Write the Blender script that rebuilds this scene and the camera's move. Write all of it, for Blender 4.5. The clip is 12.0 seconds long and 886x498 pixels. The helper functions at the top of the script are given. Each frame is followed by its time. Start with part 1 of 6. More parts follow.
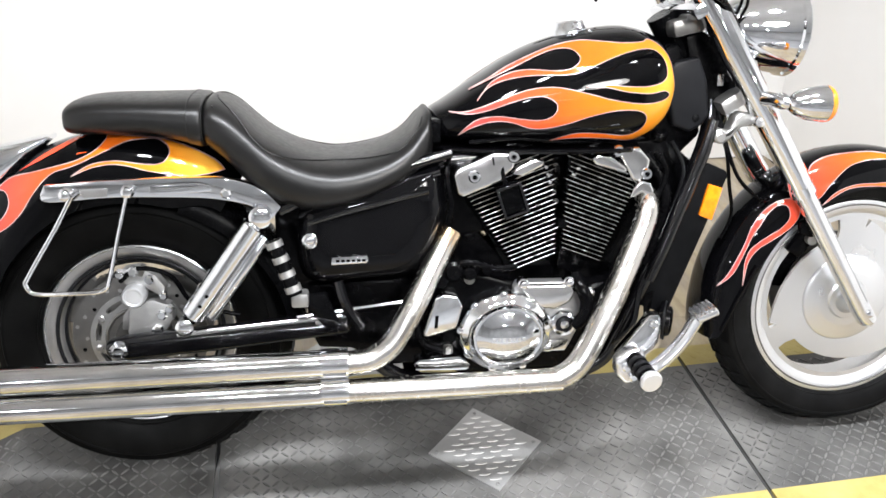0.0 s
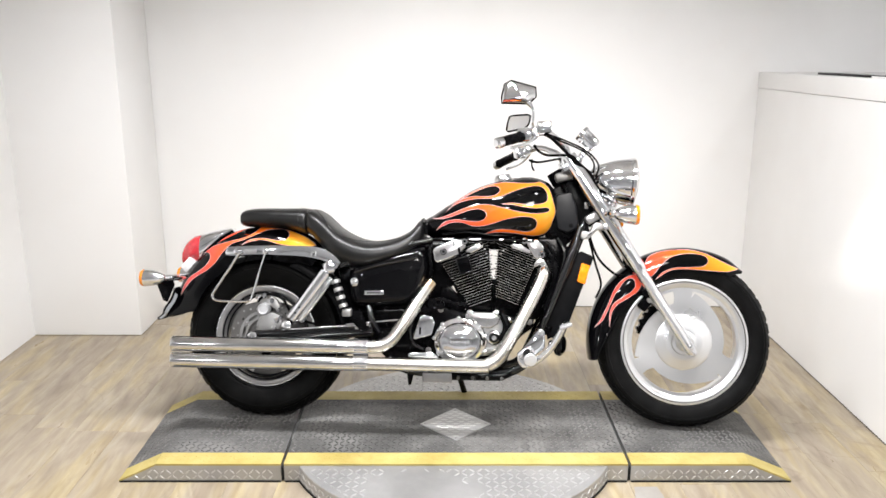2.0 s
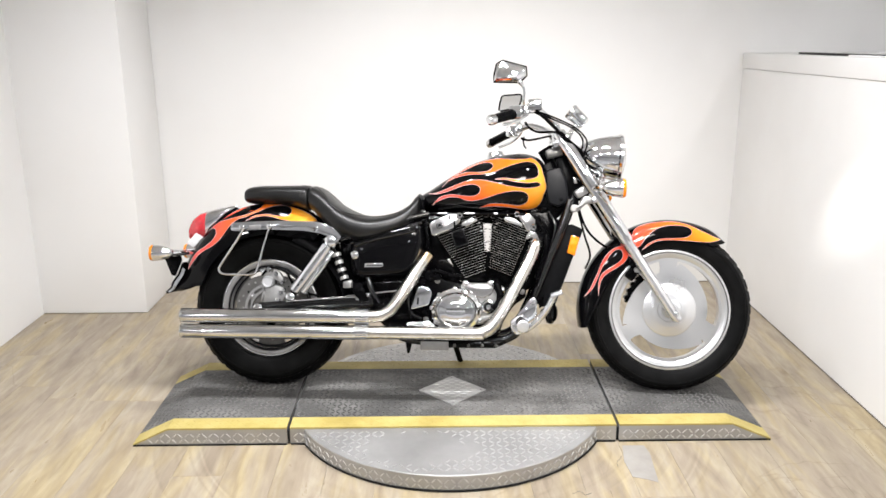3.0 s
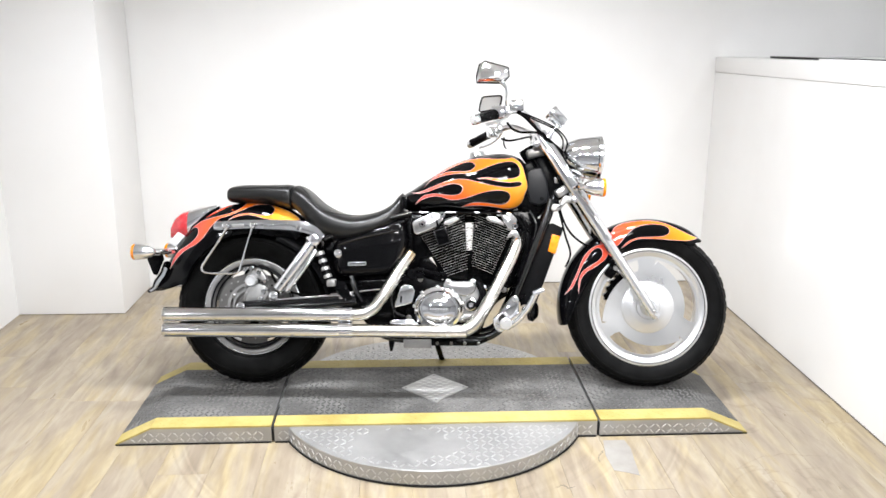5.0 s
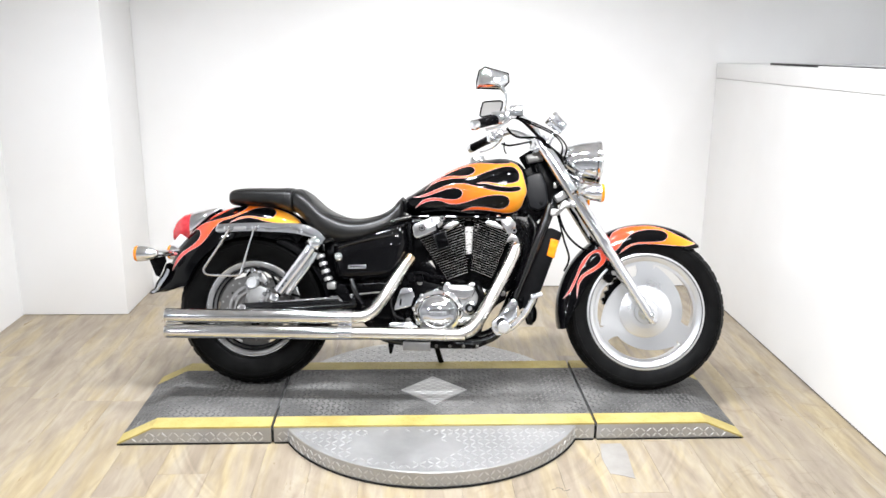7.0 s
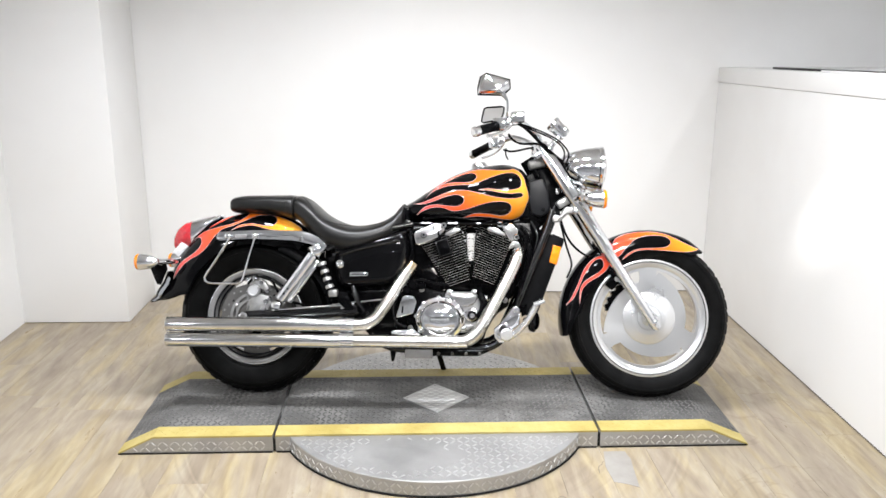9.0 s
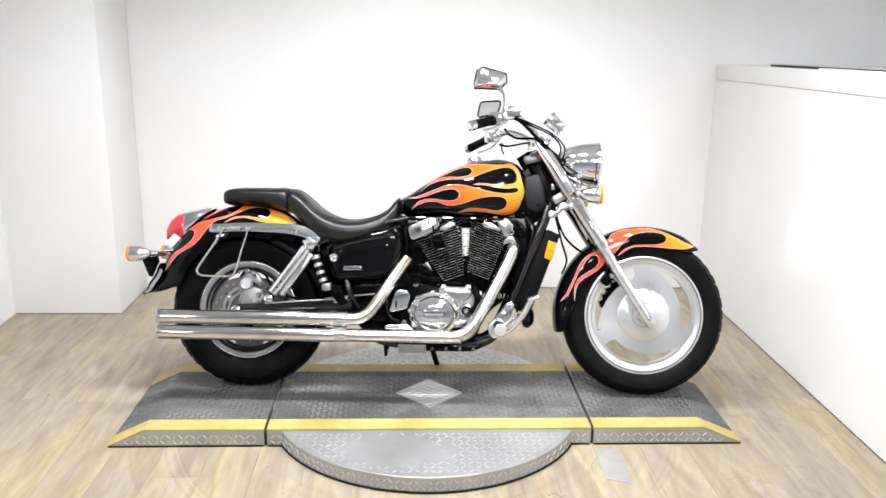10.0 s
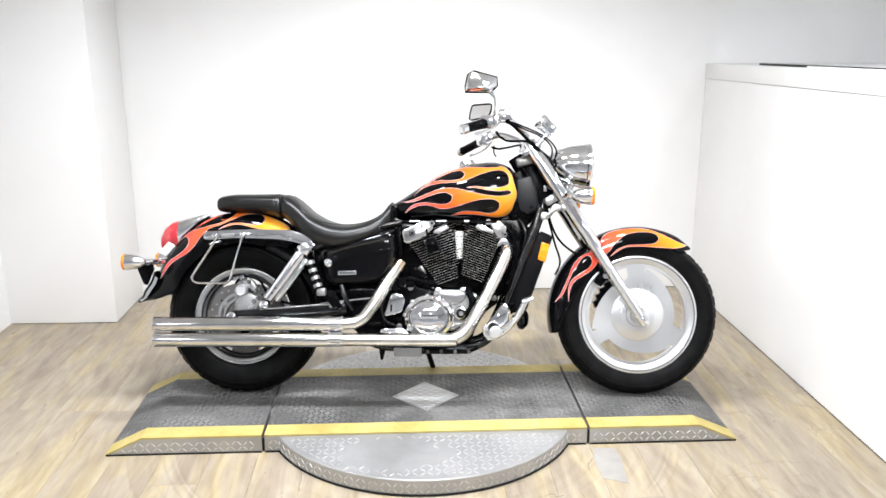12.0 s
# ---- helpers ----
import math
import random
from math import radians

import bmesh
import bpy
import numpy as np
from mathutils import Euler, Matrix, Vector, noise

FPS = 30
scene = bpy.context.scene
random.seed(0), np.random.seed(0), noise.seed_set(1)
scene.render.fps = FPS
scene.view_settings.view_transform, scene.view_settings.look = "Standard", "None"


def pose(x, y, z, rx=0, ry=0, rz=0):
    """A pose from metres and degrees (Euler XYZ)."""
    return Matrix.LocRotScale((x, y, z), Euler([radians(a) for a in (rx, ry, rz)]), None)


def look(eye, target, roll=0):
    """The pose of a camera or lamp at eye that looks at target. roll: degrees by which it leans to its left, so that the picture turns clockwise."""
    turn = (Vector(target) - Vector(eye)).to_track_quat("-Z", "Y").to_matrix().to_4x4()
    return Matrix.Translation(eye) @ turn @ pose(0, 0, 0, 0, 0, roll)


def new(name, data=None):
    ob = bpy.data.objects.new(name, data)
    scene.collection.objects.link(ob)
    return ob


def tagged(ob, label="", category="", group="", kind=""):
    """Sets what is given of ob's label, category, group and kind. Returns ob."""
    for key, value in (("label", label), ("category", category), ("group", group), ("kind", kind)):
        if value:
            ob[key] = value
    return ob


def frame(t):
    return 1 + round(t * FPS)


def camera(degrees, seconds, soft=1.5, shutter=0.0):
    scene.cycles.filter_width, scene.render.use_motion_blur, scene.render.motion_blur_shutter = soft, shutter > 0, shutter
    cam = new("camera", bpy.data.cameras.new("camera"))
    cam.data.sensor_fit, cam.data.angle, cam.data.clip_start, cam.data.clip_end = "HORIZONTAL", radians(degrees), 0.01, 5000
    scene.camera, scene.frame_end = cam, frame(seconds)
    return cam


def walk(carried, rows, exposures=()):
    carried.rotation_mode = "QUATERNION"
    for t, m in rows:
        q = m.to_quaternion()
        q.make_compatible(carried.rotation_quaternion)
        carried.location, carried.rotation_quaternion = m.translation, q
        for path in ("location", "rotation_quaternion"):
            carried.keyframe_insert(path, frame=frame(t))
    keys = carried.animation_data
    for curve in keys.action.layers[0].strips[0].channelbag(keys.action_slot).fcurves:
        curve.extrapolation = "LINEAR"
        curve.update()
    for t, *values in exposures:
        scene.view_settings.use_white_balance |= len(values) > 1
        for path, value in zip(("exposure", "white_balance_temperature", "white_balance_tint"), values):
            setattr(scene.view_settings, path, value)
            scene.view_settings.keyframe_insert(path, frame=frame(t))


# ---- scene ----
cam = camera(56.1, 12.0, soft=1.58)
PATH = [
    (0, (-0.428, -1.391, 1.483), (-0.063, 0.286, 0.455), 2.7),
    (0.5, (-0.331, -1.8, 1.502), (-0.045, -0.093, 0.5), -1.0),
    (1, (-0.177, -2.257, 1.485), (0.121, -0.439, 0.705), 1.0),
    (1.5, (-0.153, -2.683, 1.513), (-0.064, -0.781, 0.901), 0.7),
    (2, (-0.059, -2.955, 1.551), (-0.053, -1.021, 1.044), 0.1),
    (2.5, (0.019, -3.131, 1.54), (0.074, -1.207, 0.998), 0.7),
    (3, (-0.066, -3.112, 1.534), (-0.047, -1.185, 0.999), -0.3),
    (5, (-0.119, -3.149, 1.521), (-0.027, -1.221, 0.996), 0.2),
    (5.5, (-0.123, -3.17, 1.53), (-0.026, -1.242, 1.007), 0.8),
    (6, (-0.119, -3.18, 1.525), (-0.033, -1.248, 1.016), 0.5),
    (6.5, (-0.105, -3.182, 1.525), (-0.024, -1.249, 1.018), 0.5),
    (7, (-0.1, -3.177, 1.533), (-0.019, -1.247, 1.014), 0.5),
    (9, (-0.095, -3.159, 1.543), (-0.021, -1.227, 1.032), 0.2),
    (9.5, (-0.094, -3.152, 1.53), (-0.012, -1.22, 1.021), 0.5),
    (10, (-0.094, -3.139, 1.537), (-0.007, -1.211, 1.014), 0.9),
    (10.5, (-0.083, -3.13, 1.543), (0.004, -1.202, 1.019), 0.3),
    (11, (-0.095, -3.143, 1.535), (0.006, -1.21, 1.031), 0.6),
    (11.5, (-0.097, -3.154, 1.531), (0.008, -1.223, 1.018), 0.4),
    (12, (-0.09, -3.153, 1.545), (0.009, -1.223, 1.027), 0.0),
]
EXPOSURE = [
    (0, -0.18, 6500, 10), (1, -0.15, 6600, 10), (1.5, -0.16, 6650, 11), (2, -0.3, 6700, 11), (2.5, -0.34, 6700, 11), (3, -0.38, 6700, 11),
    (5, -0.17, 6500, 10), (6, -0.18, 6400, 10), (7, -0.15, 6400, 10), (9, -0.36, 6500, 10), (10, -0.27, 6450, 10), (11, -0.18, 6400, 10), (12, -0.14, 6400, 10),
]
walk(cam, [(t, look(eye, target, roll)) for t, eye, target, roll in PATH], EXPOSURE)

# ---- light ----
world = bpy.data.worlds.new("world")
scene.world = world
world.use_nodes = True
world.node_tree.nodes["Background"].inputs[0].default_value = (0.9, 0.95, 1.0, 1)
world.node_tree.nodes["Background"].inputs[1].default_value = 0.15
scene.view_settings.exposure = 0.0


def area_lamp(name, m, sx, sy, watts, colour):
    data = bpy.data.lights.new(name, "AREA")
    data.shape, data.size, data.size_y, data.energy, data.color = "RECTANGLE", sx, sy, watts, colour
    ob = new(name, data)
    ob.matrix_world = m
    return ob


COOL, NEUTRAL = (0.93, 0.955, 1.0), (1.0, 0.98, 0.95)
# rows over the bike follow its highlights; the last four lamps are added fill
LAMPS = [(x, y, watts * ((0.62 if y > -1 else 0.28) if x > 0.7 else 1.03), wide) for y, watts, wide in ((-0.4, 28, 150), (-2.5, 21, 160)) for x in (-0.87, -0.32, 0.23, 0.78)] + [(2.3, -0.4, 22, 150), (-2.9, -4.6, 60, 170), (0, -5.2, 40, 170), (2.9, -4.6, 60, 170)]
for lx, ly, watts, wide in LAMPS:
    lamp = area_lamp("round_lamp", pose(lx, ly, 2.585), 0.2, 0.2, watts, COOL)
    lamp.data.shape, lamp.data.spread = "DISK", radians(wide)
# three small spots on a track, one of which falls on the low side wall
# the two broad ones are added to brighten the back wall
for lx, tx, ty, tz, watts, cone in ((0.42, 1.65, 0.12, 0.84, 560, 8), (0.55, 0.45, 1.64, 0.35, 185, 58), (0.68, -0.5, 1.64, 0.35, 175, 58)):
    data = bpy.data.lights.new("spot", "SPOT")
    data.energy, data.spot_size, data.spot_blend, data.shadow_soft_size, data.color = watts, radians(cone), 1.0, 0.03 if cone < 20 else 0.3, NEUTRAL
    new("spot", data).matrix_world = look((lx, -2.0, 2.48), (tx, ty, tz))

# ---- materials ----


def material(name, colour, rough=0.5, metal=0.0, coat=0.0, spec=0.5):
    mat = bpy.data.materials.new(name)
    mat.use_nodes = True
    b = mat.node_tree.nodes["Principled BSDF"]
    b.inputs["Base Color"].default_value = (*colour, 1)
    b.inputs["Roughness"].default_value, b.inputs["Metallic"].default_value = rough, metal
    b.inputs["Specular IOR Level"].default_value = spec
    b.inputs["Coat Weight"].default_value, b.inputs["Coat Roughness"].default_value = coat, 0.03
    return mat


def node(mat, kind, **inputs):
    n = mat.node_tree.nodes.new(kind)
    for key, value in inputs.items():
        n.inputs[key.replace("_", " ")].default_value = value
    return n


def wire(mat, a, out, b, into):
    mat.node_tree.links.new(a.outputs[out], b.inputs[into])


def ramp(mat, fac, out, stops):
    r = node(mat, "ShaderNodeValToRGB")
    while len(r.color_ramp.elements) < len(stops):
        r.color_ramp.elements.new(0.5)
    for e, (p, c) in zip(r.color_ramp.elements, stops):
        e.position, e.color = p, (*c, 1) if len(c) == 3 else c
    wire(mat, fac, out, r, "Fac")
    return r


def grain(mat, scale, stretch=(1, 1, 1), detail=4.0, rough=0.55, distort=0.0):
    c = node(mat, "ShaderNodeTexCoord")
    m = node(mat, "ShaderNodeMapping")
    m.inputs["Scale"].default_value = stretch
    n = node(mat, "ShaderNodeTexNoise", Scale=scale, Detail=detail, Roughness=rough, Distortion=distort)
    wire(mat, c, "Object", m, "Vector")
    wire(mat, m, "Vector", n, "Vector")
    return n


def vary(mat, scale, colours, rough=None, bump=0.0, bump_scale=None, stretch=(1, 1, 1), dist=0.002):
    """Two-scale noise for colour, roughness and fine relief."""
    b = mat.node_tree.nodes["Principled BSDF"]
    n = grain(mat, scale, stretch)
    k = len(colours) - 1
    r = ramp(mat, n, "Fac", [(0.3 + 0.4 * i / k, c) for i, c in enumerate(colours)])
    wire(mat, r, "Color", b, "Base Color")
    if rough:
        q = grain(mat, scale * 6.3, stretch)
        g = ramp(mat, q, "Fac", [(0.3, (rough[0],) * 3), (0.7, (rough[1],) * 3)])
        wire(mat, g, "Color", b, "Roughness")
    if bump:
        p = grain(mat, bump_scale or scale * 20, stretch)
        u = node(mat, "ShaderNodeBump", Strength=bump, Distance=dist)
        wire(mat, p, "Fac", u, "Height")
        wire(mat, u, "Normal", b, "Normal")
    return mat


WALL = vary(material("white_wall_paint", (0.8, 0.8, 0.79), 0.5), 0.9, [(0.81, 0.80, 0.785), (0.85, 0.845, 0.835), (0.87, 0.867, 0.86)], (0.42, 0.6), 0.12, 90)
# unseen shop walls, their tone set for what the bike reflects
SHOP = vary(material("toned_shop_wall", (0.5, 0.51, 0.53), 0.7), 0.8, [(0.44, 0.435, 0.425), (0.66, 0.655, 0.645)], (0.6, 0.8), 0.1, 40)
CEIL = vary(material("ceiling_paint", (0.55, 0.55, 0.55), 0.8), 2.0, [(0.64, 0.64, 0.64), (0.76, 0.76, 0.76)], (0.7, 0.9), 0.2, 60)
CHROME = vary(material("chrome", (0.8, 0.81, 0.84), 0.05, 1.0), 9, [(0.75, 0.765, 0.79), (0.83, 0.84, 0.86)], (0.04, 0.095))
PIPE = vary(material("worn_chrome_pipe", (0.7, 0.69, 0.68), 0.08, 1.0), 14, [(0.58, 0.58, 0.578), (0.73, 0.733, 0.737)], (0.045, 0.13), 0.05, 90, dist=0.0005)
ALU = vary(material("machined_aluminium", (0.72, 0.725, 0.735), 0.3, 0.92), 1.5, [(0.69, 0.695, 0.705), (0.75, 0.755, 0.765)], (0.27, 0.34))
LATHED = vary(material("lathe_turned_aluminium", (0.74, 0.745, 0.755), 0.3, 0.95), 1.5, [(0.71, 0.715, 0.725), (0.77, 0.775, 0.785)], (0.27, 0.34))
LATHED.node_tree.nodes["Principled BSDF"].inputs["Anisotropic"].default_value = 0.38
around = node(LATHED, "ShaderNodeTangent")
around.direction_type, around.axis = "RADIAL", "Y"
wire(LATHED, around, "Tangent", LATHED.node_tree.nodes["Principled BSDF"], "Tangent")
FROST = vary(material("turned_aluminium", (0.76, 0.765, 0.775), 0.34, 0.8), 3, [(0.72, 0.725, 0.735), (0.79, 0.795, 0.80)], (0.3, 0.4))
POLISHED = vary(material("polished_alloy", (0.78, 0.79, 0.81), 0.22, 0.95), 3, [(0.74, 0.75, 0.77), (0.82, 0.825, 0.84)], (0.18, 0.26))
COVER = vary(material("aged_chrome", (0.72, 0.715, 0.71), 0.16, 1.0), 7, [(0.68, 0.675, 0.67), (0.75, 0.745, 0.74)], (0.11, 0.19))
DULL = vary(material("dull_cast_wheel", (0.36, 0.355, 0.35), 0.34, 0.85), 9, [(0.28, 0.275, 0.27), (0.42, 0.415, 0.41)], (0.28, 0.4), 0.1, 300)
# broken highlights along the machined fin edges are mixed into this colour
FINEDGE = vary(material("glinting_machined_edges", (0.4, 0.4, 0.4), 0.3, 0.9), 75, [(0.03, 0.03, 0.03), (0.26, 0.26, 0.26), (0.68, 0.68, 0.68)], (0.25, 0.4))
CAST = vary(material("cast_aluminium", (0.36, 0.36, 0.355), 0.4, 0.85), 12, [(0.28, 0.28, 0.275), (0.42, 0.415, 0.405)], (0.34, 0.46), 0.1, 300)
BLACK = vary(material("gloss_black_paint", (0.002, 0.002, 0.0025), 0.04, spec=0.18), 6, [(0.001, 0.001, 0.0013), (0.0025, 0.0025, 0.0029)], (0.025, 0.055))
SATIN = vary(material("satin_black_metal", (0.0018, 0.0018, 0.002), 0.16, spec=0.07), 18, [(0.0007, 0.0007, 0.0009), (0.0025, 0.0025, 0.0028)], (0.07, 0.2), 0.12, 250)
PLASTIC = vary(material("black_plastic", (0.002, 0.002, 0.0023), 0.3, spec=0.05), 22, [(0.0008, 0.0008, 0.001), (0.003, 0.003, 0.0034)], (0.18, 0.34), 0.15, 400)
GREYPLASTIC = vary(material("dark_grey_plastic", (0.012, 0.012, 0.013), 0.35, spec=0.14), 22, [(0.006, 0.006, 0.007), (0.011, 0.011, 0.012)], (0.3, 0.45), 0.12, 400)
DARKGREY = vary(material("matt_grey_plastic", (0.004, 0.0042, 0.005), 0.5, spec=0.05), 22, [(0.0025, 0.0027, 0.003), (0.006, 0.0062, 0.007)], (0.45, 0.55), 0.12, 400)
NECKGREY = vary(material("smooth_grey_plastic", (0.008, 0.0085, 0.01), 0.34, spec=0.16), 22, [(0.006, 0.0063, 0.0075), (0.01, 0.0105, 0.012)], (0.28, 0.4), 0.1, 400)
FRAMEBLACK = vary(material("gloss_black_frame", (0.003, 0.003, 0.0035), 0.12, spec=0.5), 9, [(0.0015, 0.0015, 0.002), (0.004, 0.004, 0.0045)], (0.08, 0.18))
RUBBER = vary(material("tyre_rubber", (0.003, 0.003, 0.003), 0.46, spec=0.05), 16, [(0.0014, 0.0014, 0.0014), (0.005, 0.005, 0.0049)], (0.38, 0.56), 0.2, 220)
# front tyre rubber, slightly paler than the rear
GREYTYRE = vary(material("grey_tyre_rubber", (0.008, 0.008, 0.0082), 0.46, spec=0.08), 16, [(0.002, 0.002, 0.0021), (0.007, 0.007, 0.0072)], (0.42, 0.58), 0.2, 220)
LEATHER = vary(material("black_seat_vinyl", (0.005, 0.005, 0.005), 0.38, spec=0.4), 14, [(0.002, 0.002, 0.002), (0.006, 0.0058, 0.0058)], (0.31, 0.42), 0.08, 260, dist=0.0006)
AMBER = material("amber_lens", (0.95, 0.24, 0.005), 0.14, 0.0, 0.6)
vary(AMBER, 60, [(0.70, 0.17, 0.003), (0.86, 0.29, 0.006)])
RED = material("red_lens", (0.55, 0.02, 0.03), 0.1, 0.0, 1.0)
vary(RED, 60, [(0.36, 0.012, 0.02), (0.54, 0.035, 0.045)])
CLEARLENS = vary(material("clear_reflector", (0.8, 0.8, 0.8), 0.15, 0.3, 1.0), 70, [(0.65, 0.65, 0.66), (0.9, 0.9, 0.9)])
MIRROR = material("mirror_glass", (0.9, 0.9, 0.9), 0.01, 1.0)
MAT = vary(material("rubber_mat", (0.075, 0.075, 0.073), 0.6), 5, [(0.045, 0.044, 0.042), (0.092, 0.09, 0.086), (0.18, 0.175, 0.166)], (0.5, 0.75), 0.4, 60, dist=0.001)
MATRIB = vary(material("worn_mat_ribs", (0.09, 0.09, 0.088), 0.52), 3.2, [(0.045, 0.044, 0.042), (0.105, 0.103, 0.099), (0.21, 0.205, 0.196)], (0.44, 0.62))
YELLOW = vary(material("yellow_safety_rubber", (0.5, 0.4, 0.11), 0.55), 7, [(0.36, 0.28, 0.075), (0.45, 0.36, 0.115), (0.52, 0.43, 0.17)], (0.45, 0.65), 0.3, 70, dist=0.001)
SHOPFLOOR = vary(material("pale_grey_shop_floor", (0.38, 0.38, 0.38), 0.4), 2, [(0.32, 0.32, 0.322), (0.44, 0.44, 0.442)], (0.35, 0.5), 0.1, 50)
STEEL = vary(material("tread_plate_steel", (0.47, 0.465, 0.46), 0.42, 0.68), 4, [(0.36, 0.356, 0.348), (0.44, 0.436, 0.43), (0.51, 0.506, 0.498)], (0.36, 0.5), 0.15, 120)
STEELBAR = vary(material("worn_tread_bars", (0.62, 0.615, 0.6), 0.34, 0.6), 9, [(0.52, 0.517, 0.51), (0.66, 0.656, 0.648)], (0.3, 0.42))
DIAMONDBAR = vary(material("rubbed_tread_bars", (0.58, 0.575, 0.56), 0.46, 0.65), 9, [(0.52, 0.515, 0.50), (0.64, 0.635, 0.62)], (0.42, 0.52))
TRIMGREY = vary(material("grey_chrome_trim", (0.4, 0.42, 0.45), 0.2, 1.0), 8, [(0.3, 0.32, 0.35), (0.46, 0.48, 0.51)], (0.14, 0.26))
ROTOR = vary(material("brake_disc_steel", (0.17, 0.166, 0.16), 0.36, 0.85), 10, [(0.11, 0.107, 0.102), (0.22, 0.214, 0.207)], (0.3, 0.4))
HEADER = vary(material("dull_header_chrome", (0.66, 0.64, 0.6), 0.22, 1.0), 18, [(0.54, 0.515, 0.47), (0.70, 0.685, 0.655)], (0.15, 0.3), 0.08, 120, dist=0.0005)
STAIN = vary(material("heat_stained_chrome", (0.55, 0.38, 0.22), 0.2, 1.0), 30, [(0.45, 0.28, 0.15), (0.72, 0.6, 0.45)], (0.12, 0.3))
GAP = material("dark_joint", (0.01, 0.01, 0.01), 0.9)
JOINT = vary(material("dusty_floor_joint", (0.1, 0.085, 0.07), 0.9), 6, [(0.05, 0.042, 0.034), (0.2, 0.175, 0.145)])
SUBFLOOR = material("plank_joint", (0.23, 0.18, 0.13), 0.8)
# the wall white made darker: weaker light above the ledge is painted in
DIM = vary(material("dimmed_white_wall_paint", (0.78, 0.77, 0.755), 0.7), 1.2, [(0.74, 0.73, 0.715), (0.80, 0.795, 0.78)], (0.6, 0.8), 0.1, 60)


def flame_paint():
    """Flame paint that runs from yellow through orange to red along the bike, one cycle for each decal's own length."""
    mat = material("flame_paint", (0.9, 0.3, 0.02), 0.08)
    b = mat.node_tree.nodes["Principled BSDF"]
    uv = node(mat, "ShaderNodeUVMap")
    s = node(mat, "ShaderNodeSeparateXYZ")
    wire(mat, uv, "UV", s, "Vector")
    n = grain(mat, 25)
    a = node(mat, "ShaderNodeMath")
    a.operation = "MULTIPLY_ADD"
    a.inputs[1].default_value = 0.06
    wire(mat, n, "Fac", a, 0)
    wire(mat, s, "X", a, 2)
    r = ramp(mat, a, 0, [(0.0, (0.42, 0.10, 0.10)), (0.18, (0.66, 0.055, 0.045)), (0.48, (0.82, 0.095, 0.012)), (0.68, (0.85, 0.165, 0.012)), (0.88, (0.88, 0.29, 0.02)), (1.0, (0.90, 0.42, 0.05))])
    wire(mat, r, "Color", b, "Base Color")
    return mat


FLAME = flame_paint()
PINSTRIPE = vary(material("pale_pinstripe", (0.5, 0.33, 0.33), 0.2), 30, [(0.36, 0.17, 0.16), (0.56, 0.42, 0.41)])


